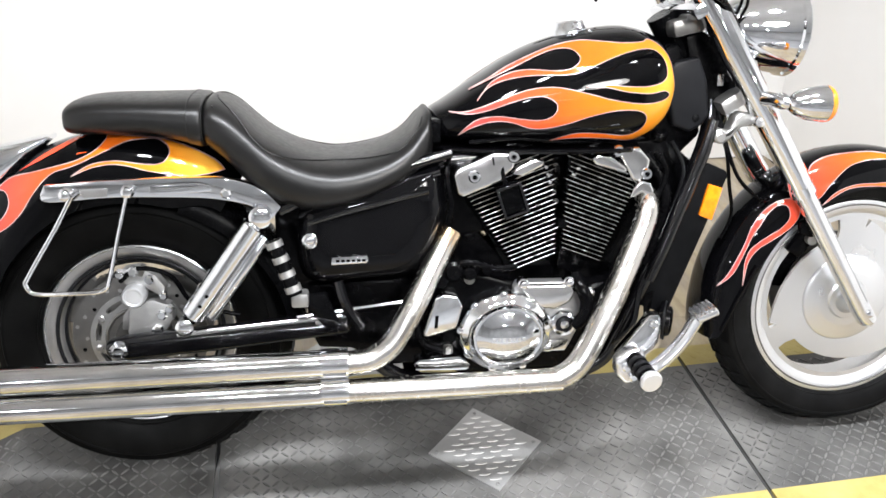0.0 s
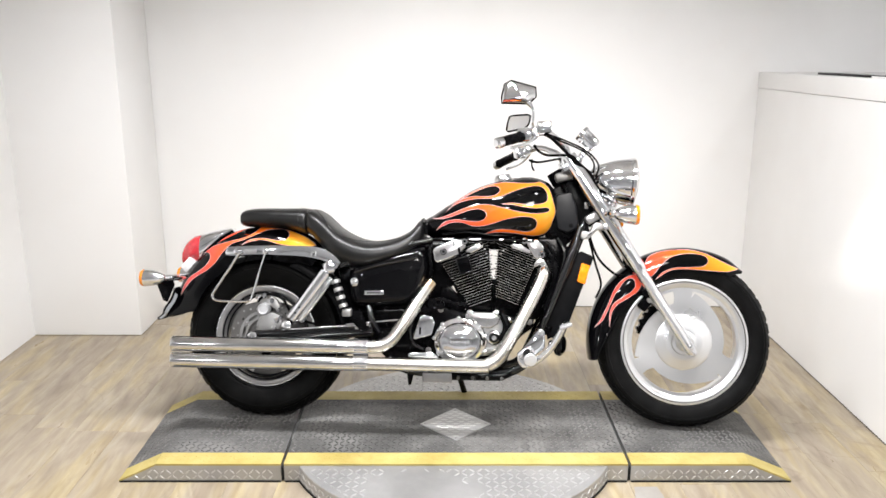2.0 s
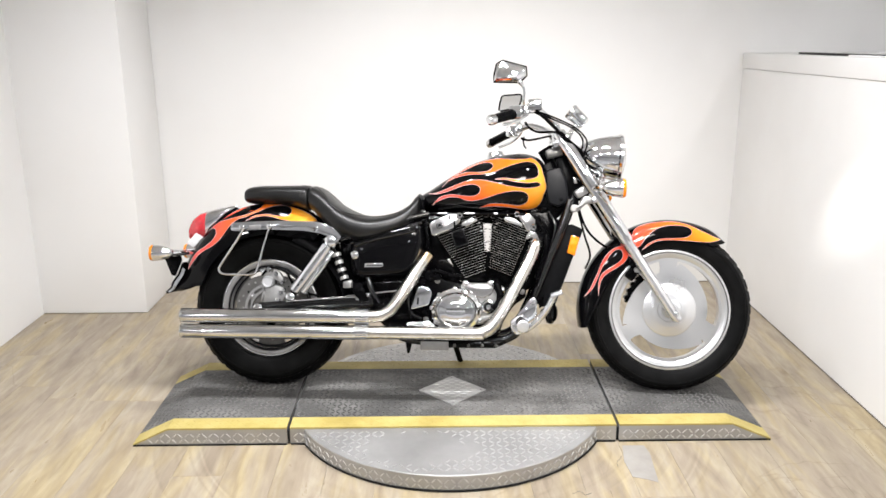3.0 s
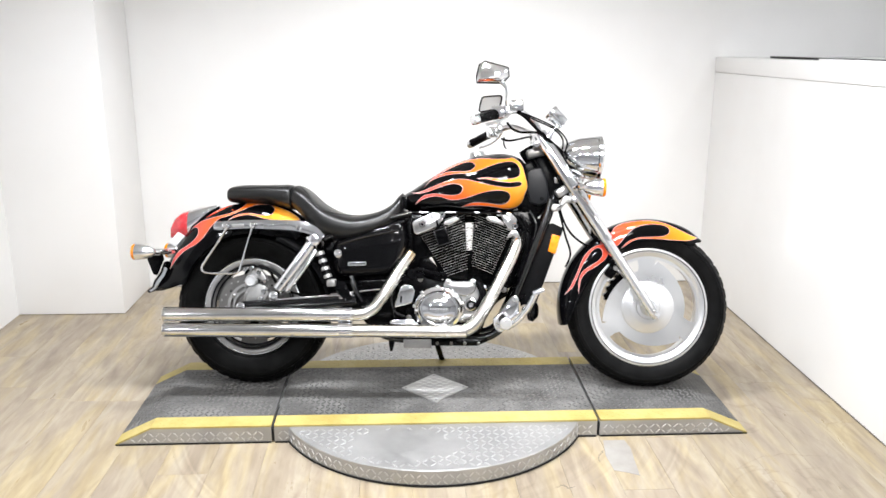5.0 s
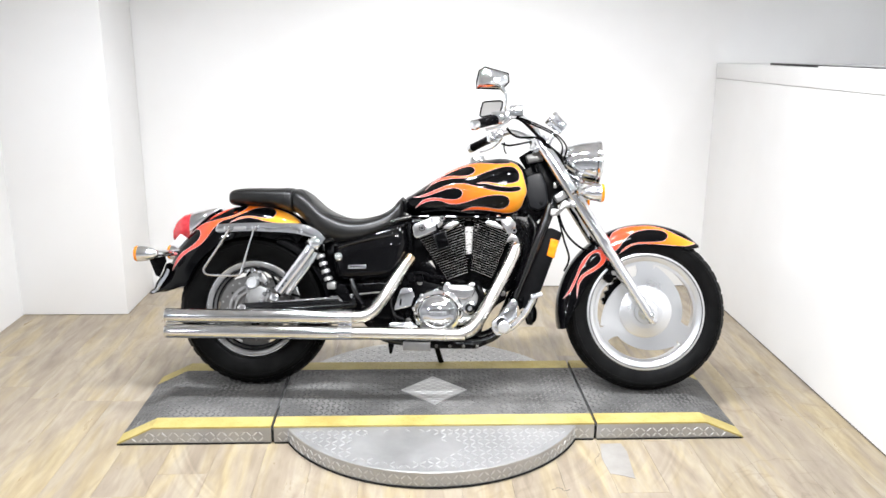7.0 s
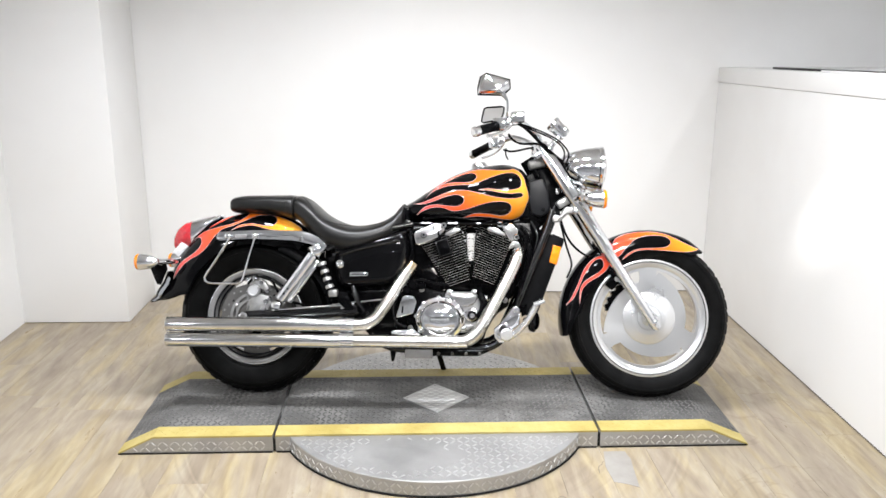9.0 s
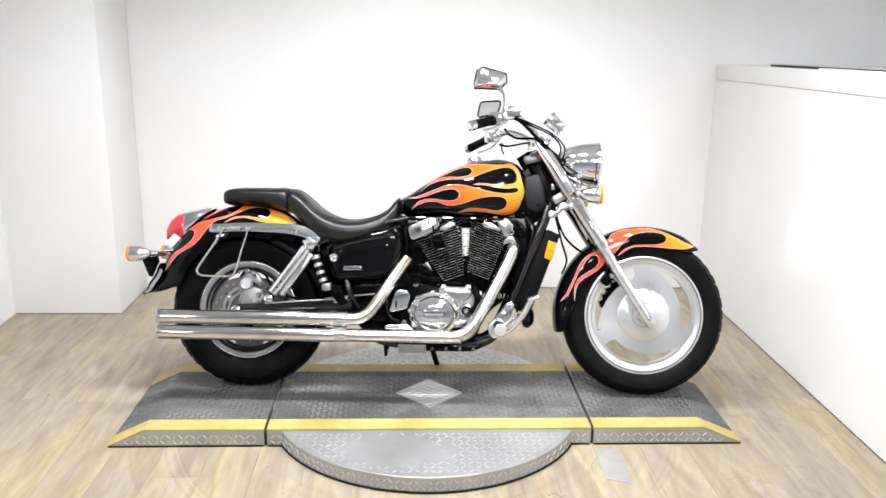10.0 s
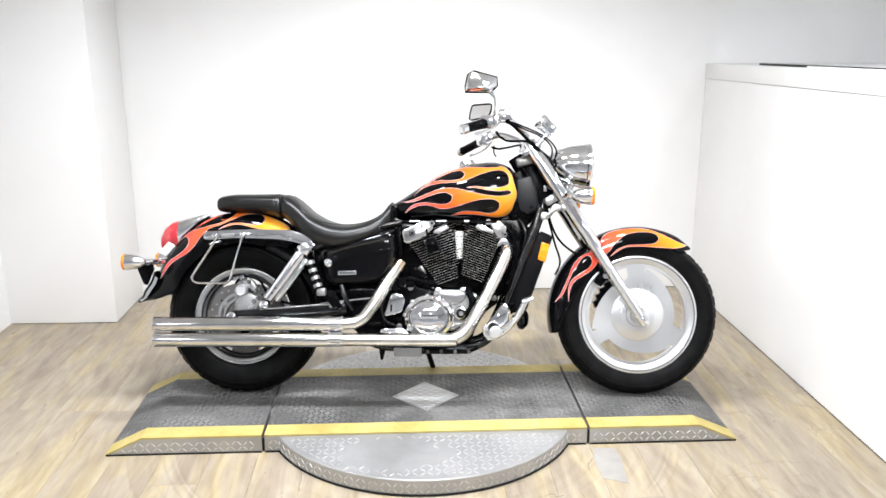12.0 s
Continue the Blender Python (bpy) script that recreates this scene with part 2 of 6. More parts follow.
def plank_paint():
    mat = material("wood_plank", (0.5, 0.38, 0.25), 0.42)
    b = mat.node_tree.nodes["Principled BSDF"]
    info = node(mat, "ShaderNodeObjectInfo")
    isl = node(mat, "ShaderNodeNewGeometry")
    c = node(mat, "ShaderNodeTexCoord")
    add = node(mat, "ShaderNodeVectorMath")
    add.operation = "MULTIPLY_ADD"
    add.inputs[1].default_value = (37, 91, 53)
    rnd = node(mat, "ShaderNodeMath")
    wire(mat, info, "Random", rnd, 0)
    wire(mat, isl, "Random Per Island", rnd, 1)
    wire(mat, rnd, 0, add, 0)
    wire(mat, c, "Object", add, 2)
    fine = node(mat, "ShaderNodeMapping")
    fine.inputs["Scale"].default_value = (34, 6, 34)
    wire(mat, add, 0, fine, "Vector")
    broad = node(mat, "ShaderNodeMapping")
    broad.inputs["Scale"].default_value = (19, 2.8, 19)
    wire(mat, add, 0, broad, "Vector")
    n1 = node(mat, "ShaderNodeTexNoise", Scale=1.0, Detail=6.0, Roughness=0.6, Distortion=0.6)
    n2 = node(mat, "ShaderNodeTexNoise", Scale=1.0, Detail=3.0, Roughness=0.5, Distortion=0.8)
    wire(mat, fine, "Vector", n1, "Vector")
    wire(mat, broad, "Vector", n2, "Vector")
    r2 = ramp(mat, n2, "Fac", [(0.28, (0.272, 0.22, 0.16)), (0.42, (0.325, 0.268, 0.193)), (0.56, (0.372, 0.312, 0.225)), (0.72, (0.415, 0.36, 0.275))])
    r1 = ramp(mat, n1, "Fac", [(0.3, (0.70, 0.68, 0.66)), (0.62, (1.05, 1.04, 1.03))])
    mul = node(mat, "ShaderNodeMix")
    mul.data_type, mul.blend_type = "RGBA", "MULTIPLY"
    mul.inputs[0].default_value = 0.5
    wire(mat, r2, "Color", mul, 6)
    wire(mat, r1, "Color", mul, 7)
    # broad uneven tint of the print
    t1 = node(mat, "ShaderNodeTexNoise", Scale=1.0, Detail=4.0, Roughness=0.6, Distortion=0.7)
    long = node(mat, "ShaderNodeMapping")
    long.inputs["Scale"].default_value = (8, 1.5, 8)
    wire(mat, add, 0, long, "Vector")
    wire(mat, long, "Vector", t1, "Vector")
    cast = ramp(mat, t1, "Fac", [(0.34, (0.90, 0.89, 0.93)), (0.48, (0.99, 0.99, 1.0)), (0.64, (1.09, 1.045, 0.84))])
    # small knots
    k1 = node(mat, "ShaderNodeTexVoronoi", Scale=1.0, Randomness=1.0)
    kmap = node(mat, "ShaderNodeMapping")
    kmap.inputs["Scale"].default_value = (5, 2.2, 5)
    wire(mat, add, 0, kmap, "Vector")
    wire(mat, kmap, "Vector", k1, "Vector")
    knot = ramp(mat, k1, "Distance", [(0.03, (0.66, 0.62, 0.58)), (0.10, (0.93, 0.92, 0.91)), (0.2, (1, 1, 1))])
    tint = node(mat, "ShaderNodeMix")
    tint.data_type, tint.blend_type = "RGBA", "MULTIPLY"
    tint.inputs[0].default_value = 1.0
    knots = node(mat, "ShaderNodeMix")
    knots.data_type, knots.blend_type = "RGBA", "MULTIPLY"
    knots.inputs[0].default_value = 1.0
    wire(mat, mul, 2, knots, 6)
    wire(mat, knot, "Color", knots, 7)
    wire(mat, knots, 2, tint, 6)
    wire(mat, cast, "Color", tint, 7)
    # scuffs: thin worn lines, here and there
    s1 = node(mat, "ShaderNodeTexNoise", Scale=2.6, Detail=3.0, Roughness=0.45, Distortion=1.4)
    s2 = node(mat, "ShaderNodeTexNoise", Scale=1.1, Detail=1.0)
    wire(mat, isl, "Position", s1, "Vector")
    wire(mat, isl, "Position", s2, "Vector")
    line = ramp(mat, s1, "Fac", [(0.488, (1, 1, 1)), (0.497, (0.86, 0.84, 0.82)), (0.503, (0.86, 0.84, 0.82)), (0.512, (1, 1, 1))])
    here = ramp(mat, s2, "Fac", [(0.5, (0, 0, 0)), (0.62, (1, 1, 1))])
    scuff = node(mat, "ShaderNodeMix")
    scuff.data_type, scuff.blend_type = "RGBA", "MULTIPLY"
    wire(mat, here, "Color", scuff, 0)
    wire(mat, tint, 2, scuff, 6)
    wire(mat, line, "Color", scuff, 7)
    # arcs that the turning platform has rubbed into the floor
    far = node(mat, "ShaderNodeVectorMath")
    far.operation = "DISTANCE"
    far.inputs[1].default_value = (-0.012, -0.028, 0)
    wire(mat, isl, "Position", far, 0)
    turns = node(mat, "ShaderNodeTexNoise", Scale=38.0, Detail=3.0, Roughness=0.7)
    turns.noise_dimensions = "1D"
    wire(mat, far, "Value", turns, "W")
    rub = ramp(mat, turns, "Fac", [(0.42, (0.82, 0.81, 0.80)), (0.52, (1, 1, 1)), (0.66, (1.06, 1.06, 1.06))])
    band = ramp(mat, far, "Value", [(0.66, (0, 0, 0)), (0.72, (0.8, 0.8, 0.8)), (0.92, (0.7, 0.7, 0.7)), (1.0, (0, 0, 0))])
    patchy = node(mat, "ShaderNodeMath")
    patchy.operation = "MULTIPLY"
    wire(mat, band, "Color", patchy, 0)
    wire(mat, here, "Color", patchy, 1)
    arcs = node(mat, "ShaderNodeMix")
    arcs.data_type, arcs.blend_type = "RGBA", "MULTIPLY"
    wire(mat, patchy, 0, arcs, 0)
    wire(mat, scuff, 2, arcs, 6)
    wire(mat, rub, "Color", arcs, 7)
    # two sharper sets of turning marks, a short way round on either side
    half = node(mat, "ShaderNodeMath")
    half.operation = "MULTIPLY"
    half.inputs[1].default_value = 0.5
    wire(mat, far, "Value", half, 0)
    marks = ramp(mat, half, 0, [(0.478, (1, 1, 1)), (0.484, (0.84, 0.83, 0.82)), (0.4885, (1.1, 1.1, 1.1)), (0.492, (0.88, 0.87, 0.86)), (0.4965, (0.95, 0.95, 0.95)), (0.5025, (1.12, 1.12, 1.12)), (0.507, (0.84, 0.83, 0.82)), (0.512, (1, 1, 1)), (0.528, (1, 1, 1)), (0.532, (0.92, 0.92, 0.92)), (0.536, (1, 1, 1)), (0.565, (1, 1, 1)), (0.570, (0.88, 0.87, 0.86)), (0.575, (1.06, 1.06, 1.06)), (0.58, (1, 1, 1))])
    rel = node(mat, "ShaderNodeVectorMath")
    rel.operation = "SUBTRACT"
    rel.inputs[1].default_value = (-0.012, -0.028, 0)
    wire(mat, isl, "Position", rel, 0)
    xy = node(mat, "ShaderNodeSeparateXYZ")
    wire(mat, rel, 0, xy, 0)
    bearing = node(mat, "ShaderNodeMath")
    bearing.operation = "ARCTAN2"
    wire(mat, xy, "Y", bearing, 0)
    wire(mat, xy, "X", bearing, 1)
    turn = node(mat, "ShaderNodeMath")
    turn.operation = "MULTIPLY_ADD"
    turn.inputs[1].default_value, turn.inputs[2].default_value = 0.5 / math.pi, 0.5
    wire(mat, bearing, 0, turn, 0)
    window = ramp(mat, turn, 0, [(0.03, (0, 0, 0)), (0.05, (1, 1, 1)), (0.1, (1, 1, 1)), (0.12, (0, 0, 0)), (0.385, (0, 0, 0)), (0.405, (0.8, 0.8, 0.8)), (0.435, (0.8, 0.8, 0.8)), (0.455, (0, 0, 0))])
    swirl = node(mat, "ShaderNodeMix")
    swirl.data_type, swirl.blend_type = "RGBA", "MULTIPLY"
    wire(mat, window, "Color", swirl, 0)
    wire(mat, arcs, 2, swirl, 6)
    wire(mat, marks, "Color", swirl, 7)
    hsv = node(mat, "ShaderNodeHueSaturation", Saturation=0.97)
    tone = node(mat, "ShaderNodeMapRange")
    tone.inputs[3].default_value, tone.inputs[4].default_value, tone.inputs[2].default_value = 0.96, 1.045, 1.6
    wire(mat, rnd, 0, tone, 0)
    wire(mat, tone, 0, hsv, "Value")
    wire(mat, swirl, 2, hsv, "Color")
    wire(mat, hsv, "Color", b, "Base Color")
    g = ramp(mat, n1, "Fac", [(0.3, (0.40,) * 3), (0.7, (0.27,) * 3)])
    wire(mat, g, "Color", b, "Roughness")
    u = node(mat, "ShaderNodeBump", Strength=0.25, Distance=0.001)
    wire(mat, n1, "Fac", u, "Height")
    wire(mat, u, "Normal", b, "Normal")
    return mat


WOOD = plank_paint()

# ---- mesh helpers ----


def finish(bm, name, mat, parent=None, label="", sharp=35, smooth=True):
    bmesh.ops.recalc_face_normals(bm, faces=bm.faces[:])
    me = bpy.data.meshes.new(name)
    bm.to_mesh(me)
    bm.free()
    me.materials.append(mat)
    if smooth:
        me.polygons.foreach_set("use_smooth", [True] * len(me.polygons))
        me.set_sharp_from_angle(angle=radians(sharp))
    ob = new(name, me)
    if parent:
        ob.parent = parent
    if label:
        tagged(ob, label)
    return ob


def part(name, bm, mat, parent, label="", sharp=35):
    return finish(bm, name, mat, parent, label, sharp)


def thing(name, m, label, category, group=""):
    ob = new(name)
    ob.matrix_world = m
    return tagged(ob, label, category, group)


def spline(pts, n=8, closed=False):
    """Points of a Catmull-Rom curve through pts."""
    v = [Vector(p) for p in pts]
    k = len(v)
    out = []
    for i in range(k if closed else k - 1):
        a, b, c, d = (v[(i + j) % k] if closed else v[min(max(i + j, 0), k - 1)] for j in (-1, 0, 1, 2))
        for s in range(n):
            t = s / n
            out.append(0.5 * (2 * b + (c - a) * t + (2 * a - 5 * b + 4 * c - d) * t * t + (3 * b - a - 3 * c + d) * t ** 3))
    return out if closed else out + [v[-1]]


def loft(rings, caps=True, closed=True, loop=False, bm=None):
    bm = bm or bmesh.new()
    vs = [[bm.verts.new(p) for p in ring] for ring in rings]
    pairs = list(zip(vs, vs[1:])) + ([(vs[-1], vs[0])] if loop else [])
    for a, b in pairs:
        k = len(a)
        for i in range(k if closed else k - 1):
            bm.faces.new((a[i], a[(i + 1) % k], b[(i + 1) % k], b[i]))
    if caps and closed and not loop:
        bm.faces.new(vs[0][::-1])
        bm.faces.new(vs[-1])
    return bm


def tube(pts, radius, n=14, bm=None, loop=False, caps=True):
    """A round tube along pts; radius is a number or one for each point."""
    pts = [Vector(p) for p in pts]
    k = len(pts)
    rad = radius if isinstance(radius, (list, tuple)) else [radius] * k
    rings, side = [], None
    for i, p in enumerate(pts):
        a, b = pts[(i - 1) % k if loop else max(i - 1, 0)], pts[(i + 1) % k if loop else min(i + 1, k - 1)]
        d = (b - a).normalized()
        side = (side - d * side.dot(d)).normalized() if side else d.orthogonal().normalized()
        up = d.cross(side)
        rings.append([p + rad[i] * (math.cos(2 * math.pi * j / n) * side + math.sin(2 * math.pi * j / n) * up) for j in range(n)])
    return loft(rings, caps=caps, loop=loop, bm=bm)


def lathe(profile, origin, axis, n=40, bm=None):
    """Turns (distance along the axis, radius) pairs round the axis."""
    o, d = Vector(origin), Vector(axis).normalized()
    s = d.orthogonal().normalized()
    u = d.cross(s)
    rings = [[o + d * a + max(r, 0.0004) * (math.cos(2 * math.pi * j / n) * s + math.sin(2 * math.pi * j / n) * u) for j in range(n)] for a, r in profile]
    return loft(rings, bm=bm)


def slab(poly, y0, y1, bevel=0.0, seg=2, bm=None):
    """A flat shape in the side plane (x, z), from y0 to y1, with rounded edges."""
    fresh = bmesh.new()
    a = [fresh.verts.new((x, y0, z)) for x, z in poly]
    b = [fresh.verts.new((x, y1, z)) for x, z in poly]
    fresh.faces.new(a)
    fresh.faces.new(b[::-1])
    k = len(a)
    for i in range(k):
        fresh.faces.new((a[i], b[i], b[(i + 1) % k], a[(i + 1) % k]))
    bmesh.ops.recalc_face_normals(fresh, faces=fresh.faces[:])
    if bevel:
        bmesh.ops.bevel(fresh, geom=fresh.edges[:], offset=bevel, segments=seg, profile=0.6, affect="EDGES", clamp_overlap=True)
    return fresh if bm is None else join(bm, fresh)


def join(bm, other):
    me = bpy.data.meshes.new("scratch")
    other.to_mesh(me)
    other.free()
    bm.from_mesh(me)
    bpy.data.meshes.remove(me)
    return bm


def box(c, s, bevel=0.0, seg=2, turn=None):
    bm = bmesh.new()
    bmesh.ops.create_cube(bm, size=1.0, matrix=Matrix.Diagonal((*s, 1)))
    if bevel:
        bmesh.ops.bevel(bm, geom=bm.edges[:], offset=bevel, segments=seg, profile=0.6, affect="EDGES", clamp_overlap=True)
    bm.transform(Matrix.Translation(c) @ (turn or Matrix.Identity(4)))
    return bm


def superring(x, zt, zb, w, zm, n=28, e=2.3, yc=0.0):
    """A rounded cross-section across the bike at x."""
    out = []
    for j in range(n):
        a = 2 * math.pi * j / n
        c, s = math.cos(a), math.sin(a)
        y = w * math.copysign(abs(c) ** (2 / e), c)
        z = zm + (zt - zm if s > 0 else zm - zb) * math.copysign(abs(s) ** (2 / e), s)
        out.append(Vector((x, yc + y, z)))
    return out


def bolt(parent, p, r=0.008, h=0.008, mat=None, name="bolt"):
    x, y, z = p
    bm = lathe([(0, r * 1.25), (h * 0.35, r * 1.25), (h * 0.4, r), (h * 0.85, r * 0.95), (h, r * 0.7), (h, 0)], (x, y, z), (0, -1, 0), 12)
    return part(name, bm, mat or CHROME, parent)

# ---- the room ----
XL, XR, YB, YF, TOP = -2.19, 1.67, 1.64, -7.0, 2.64


def wall(name, c, s, label, mat=WALL):
    return tagged(finish(box(c, s), name, mat, smooth=False), label, "wall", kind="structure")


BOOTH, SX0, SX1 = -1.6, -4.6, 4.6
wall("wall_back", (0.4, YB + 0.06, TOP / 2), (5.4, 0.12, TOP), "plain white painted back wall")
wall("wall_left", (XL - 0.06, (BOOTH + YB) / 2, TOP / 2), (0.12, YB - BOOTH, TOP), "plain white painted side wall")
tagged(finish(box((-1.91, 1.397, TOP / 2 - 0.002), (0.564, 0.47, TOP - 0.01), 0.004), "wall_pier", WALL), "white painted boxed-out pier in the corner", "wall", kind="structure")
wall("wall_low", (XR + 0.06, (BOOTH + YB) / 2, 0.6265), (0.12, YB - BOOTH - 0.004, 1.253), "low white painted side wall under a ledge")
tagged(finish(box((XR + 0.622, (BOOTH + YB) / 2, 1.297), (1.255, YB - BOOTH - 0.004, 0.085), 0.006), "ledge", WALL), "deep white ledge on top of the low wall", "ledge", kind="structure")
RISE = 0.024
for ob in [o for o in scene.objects if o.name in ("wall_low", "ledge")]:
    for v in ob.data.vertices:  # the ledge climbs a little away from the corner
        if v.co.z > 1:
            v.co.z += RISE * (YB - v.co.y)
wall("wall_upper", (XR + 1.31, (BOOTH + YB) / 2, 1.99), (0.12, YB - BOOTH - 0.006, 1.3), "white wall set back above the ledge, weaker light put into its colour", DIM)
for name, cx, cy, sx, sy in (("wall_shop_front", 0, YF - 0.06, SX1 - SX0, 0.12), ("wall_shop_left", SX0, (YF + YB) / 2, 0.12, YB - YF), ("wall_shop_right", SX1, (YF + YB) / 2, 0.12, YB - YF), ("wall_shop_back_left", -3.4, YB + 0.06, 2.2, 0.12), ("wall_shop_back_right", 3.85, YB + 0.06, 1.5, 0.12)):
    wall(name, (cx, cy, TOP / 2), (sx, sy, TOP), "unseen grey-brown wall of the shop around, toned for reflections", SHOP)
tagged(finish(box((0, (YF + YB) / 2, TOP + 0.05), (SX1 - SX0 + 0.2, YB - YF + 0.3, 0.1)), "ceiling", CEIL, smooth=False), "pale painted ceiling", "ceiling", kind="structure")

# dark open joint between the floor and the walls
for name, cx, cy, sx, sy in (("trim", XR - 0.002, (BOOTH + 1.6) / 2, 0.004, 1.6 - BOOTH), ("trim", 0.02, YB - 0.002, 3.28, 0.004)):
    tagged(finish(box((cx, cy, 0.002), (sx, sy, 0.003)), name, JOINT, smooth=False), "thin dark joint where wall meets floor", "joint", kind="structure")

# unseen round lamps, four of them added fill, and a spot track under the ceiling
for lx, ly, watts, wide in LAMPS:
    t = thing("round_ceiling_lamp", pose(lx, ly, TOP), "unseen round white lamp under the ceiling", "lamp", "round ceiling lamps")
    part("housing", lathe([(0, 0.125), (0.045, 0.12), (0.05, 0.115), (0.05, 0)], (0, 0, 0), (0, 0, -1), 32), WALL, t)
track = thing("spot_track", pose(0.55, -2.0, TOP), "unseen black lighting track with three small spots", "lamp")
part("rail", box((0, 0, -0.02), (0.6, 0.035, 0.03), 0.004), PLASTIC, track)
for lx in (-0.13, 0.0, 0.13):
    part("spot_arm", tube([(lx, 0, -0.03), (lx, -0.02, -0.085)], 0.008, 10), PLASTIC, track)
    part("spot_head", lathe([(0, 0.012), (0.004, 0.03), (0.06, 0.034), (0.06, 0.031), (0.03, 0.028), (0.03, 0)], (lx, -0.085, -0.10), (0, 0.8, -0.6), 24), PLASTIC, track, "small black spot can")

# dark tray that lies on the ledge
tray = thing("slat", pose(XR + 0.095, 0.2, 1.34 + RISE * (YB - 0.2), -1.37, 0, 0), "flat dark slat lying on the ledge", "slat")
part("base", box((0, 0.06, 0.0055), (0.07, 1.62, 0.011), 0.004), SATIN, tray)
part("lip", box((-0.037, -0.2, 0.0035), (0.006, 1.1, 0.007), 0.002), WALL, tray, "white front lip")

# ---- the floor ----
floor = tagged(finish(box((0, (YF + YB) / 2, -0.062), (9.2, YB - YF + 0.24, 0.1)), "floor", SUBFLOOR, smooth=False), "pale wood-look plank floor with scuffs", "floor", kind="structure")

# unseen pale floor, added so that the chrome reflects a neutral grey
tagged(finish(box((0, -4.3, -0.003), (9.1, 5.2, 0.012)), "floor_shop", SHOPFLOOR, smooth=False), "unseen pale grey floor outside the booth, added for neutral reflections", "floor", kind="structure")

# a thin pale film left on the planks beside the disc
SCRATCH = vary(material("dark_scratch", (0.12, 0.11, 0.11), 0.7), 60, [(0.06, 0.055, 0.055), (0.2, 0.19, 0.185)])
FILM = vary(material("pale_floor_film", (0.55, 0.54, 0.52), 0.3), 9, [(0.27, 0.25, 0.225), (0.34, 0.322, 0.295)], (0.45, 0.6), 0.1, 60)
film_line = [(0.624, -0.338), (0.704, -0.338), (0.712, -0.40), (0.702, -0.50), (0.693, -0.594), (0.655, -0.572), (0.612, -0.556), (0.606, -0.45)]
film = loft([[Vector((x, y, z)) for x, y in film_line] for z in (-0.0005, 0.0009)])
tagged(finish(film, "floor_film", FILM, smooth=False), "thin pale adhesive film stuck to the plank floor", "film")

# thin dark scratches in the planks
for path in ([(0.387, -0.658), (0.398, -0.653), (0.409, -0.644), (0.423, -0.653), (0.425, -0.665), (0.439, -0.662), (0.452, -0.654)], [(0.605, -0.413), (0.595, -0.433), (0.58, -0.453), (0.575, -0.493)]):
    part("scratch", tube(spline([(x, y, 0.0) for x, y in path], 4), 0.0009, 6), SCRATCH, floor, "thin dark scratch")

# ---- the platform ----
H, YE, YM = 0.065, 0.305, 0.225
XA, XB = 0.612, 0.606


def tread_bars(x0, x1, y0, y1, pitch, size, place, keep=lambda x, y: True, slant=45):
    """Raised bars in alternating slants; place(x, y) gives the surface frame there."""
    verts, faces = [], []
    lx, wx, hz = size
    nx, ny = int((x1 - x0) / pitch), int((y1 - y0) / pitch)
    for i in range(nx):
        for j in range(ny):
            x, y = x0 + (i + 0.5) * pitch, y0 + (j + 0.5) * pitch
            if not keep(x, y):
                continue
            a = radians(slant if (i + j) % 2 else -slant)
            m = place(x, y)
            k = len(verts)
            for f, z in ((1.0, 0.0), (0.72, hz)):
                for sx, sy in ((-1, -0.35), (0, -1), (1, -0.35), (1, 0.35), (0, 1), (-1, 0.35)):
                    px, py = sx * lx / 2 * f, sy * wx / 2 * f
                    verts.append(m @ Vector((px * math.cos(a) - py * math.sin(a), px * math.sin(a) + py * math.cos(a), z)))
            faces.append([k + 6 + q for q in range(6)])
            faces += [[k + q, k + (q + 1) % 6, k + 6 + (q + 1) % 6, k + 6 + q] for q in range(6)]
    return verts, faces


def bar_part(name, data, mat, parent, label):
    me = bpy.data.meshes.new(name)
    me.from_pydata([tuple(v) for v in data[0]], [], data[1])
    me.materials.append(mat)
    ob = new(name, me)
    ob.parent = parent
    return tagged(ob, label, kind="stuff")


def strip(xs, y0, y1, thick, prof):
    """A sheet over the profile prof(x), from y0 to y1."""
    rings = [[Vector((x, y0, prof(x) - 0.0005)), Vector((x, y0, prof(x) + thick)), Vector((x, y1, prof(x) + thick)), Vector((x, y1, prof(x) - 0.0005))] for x in xs]
    return loft(rings)


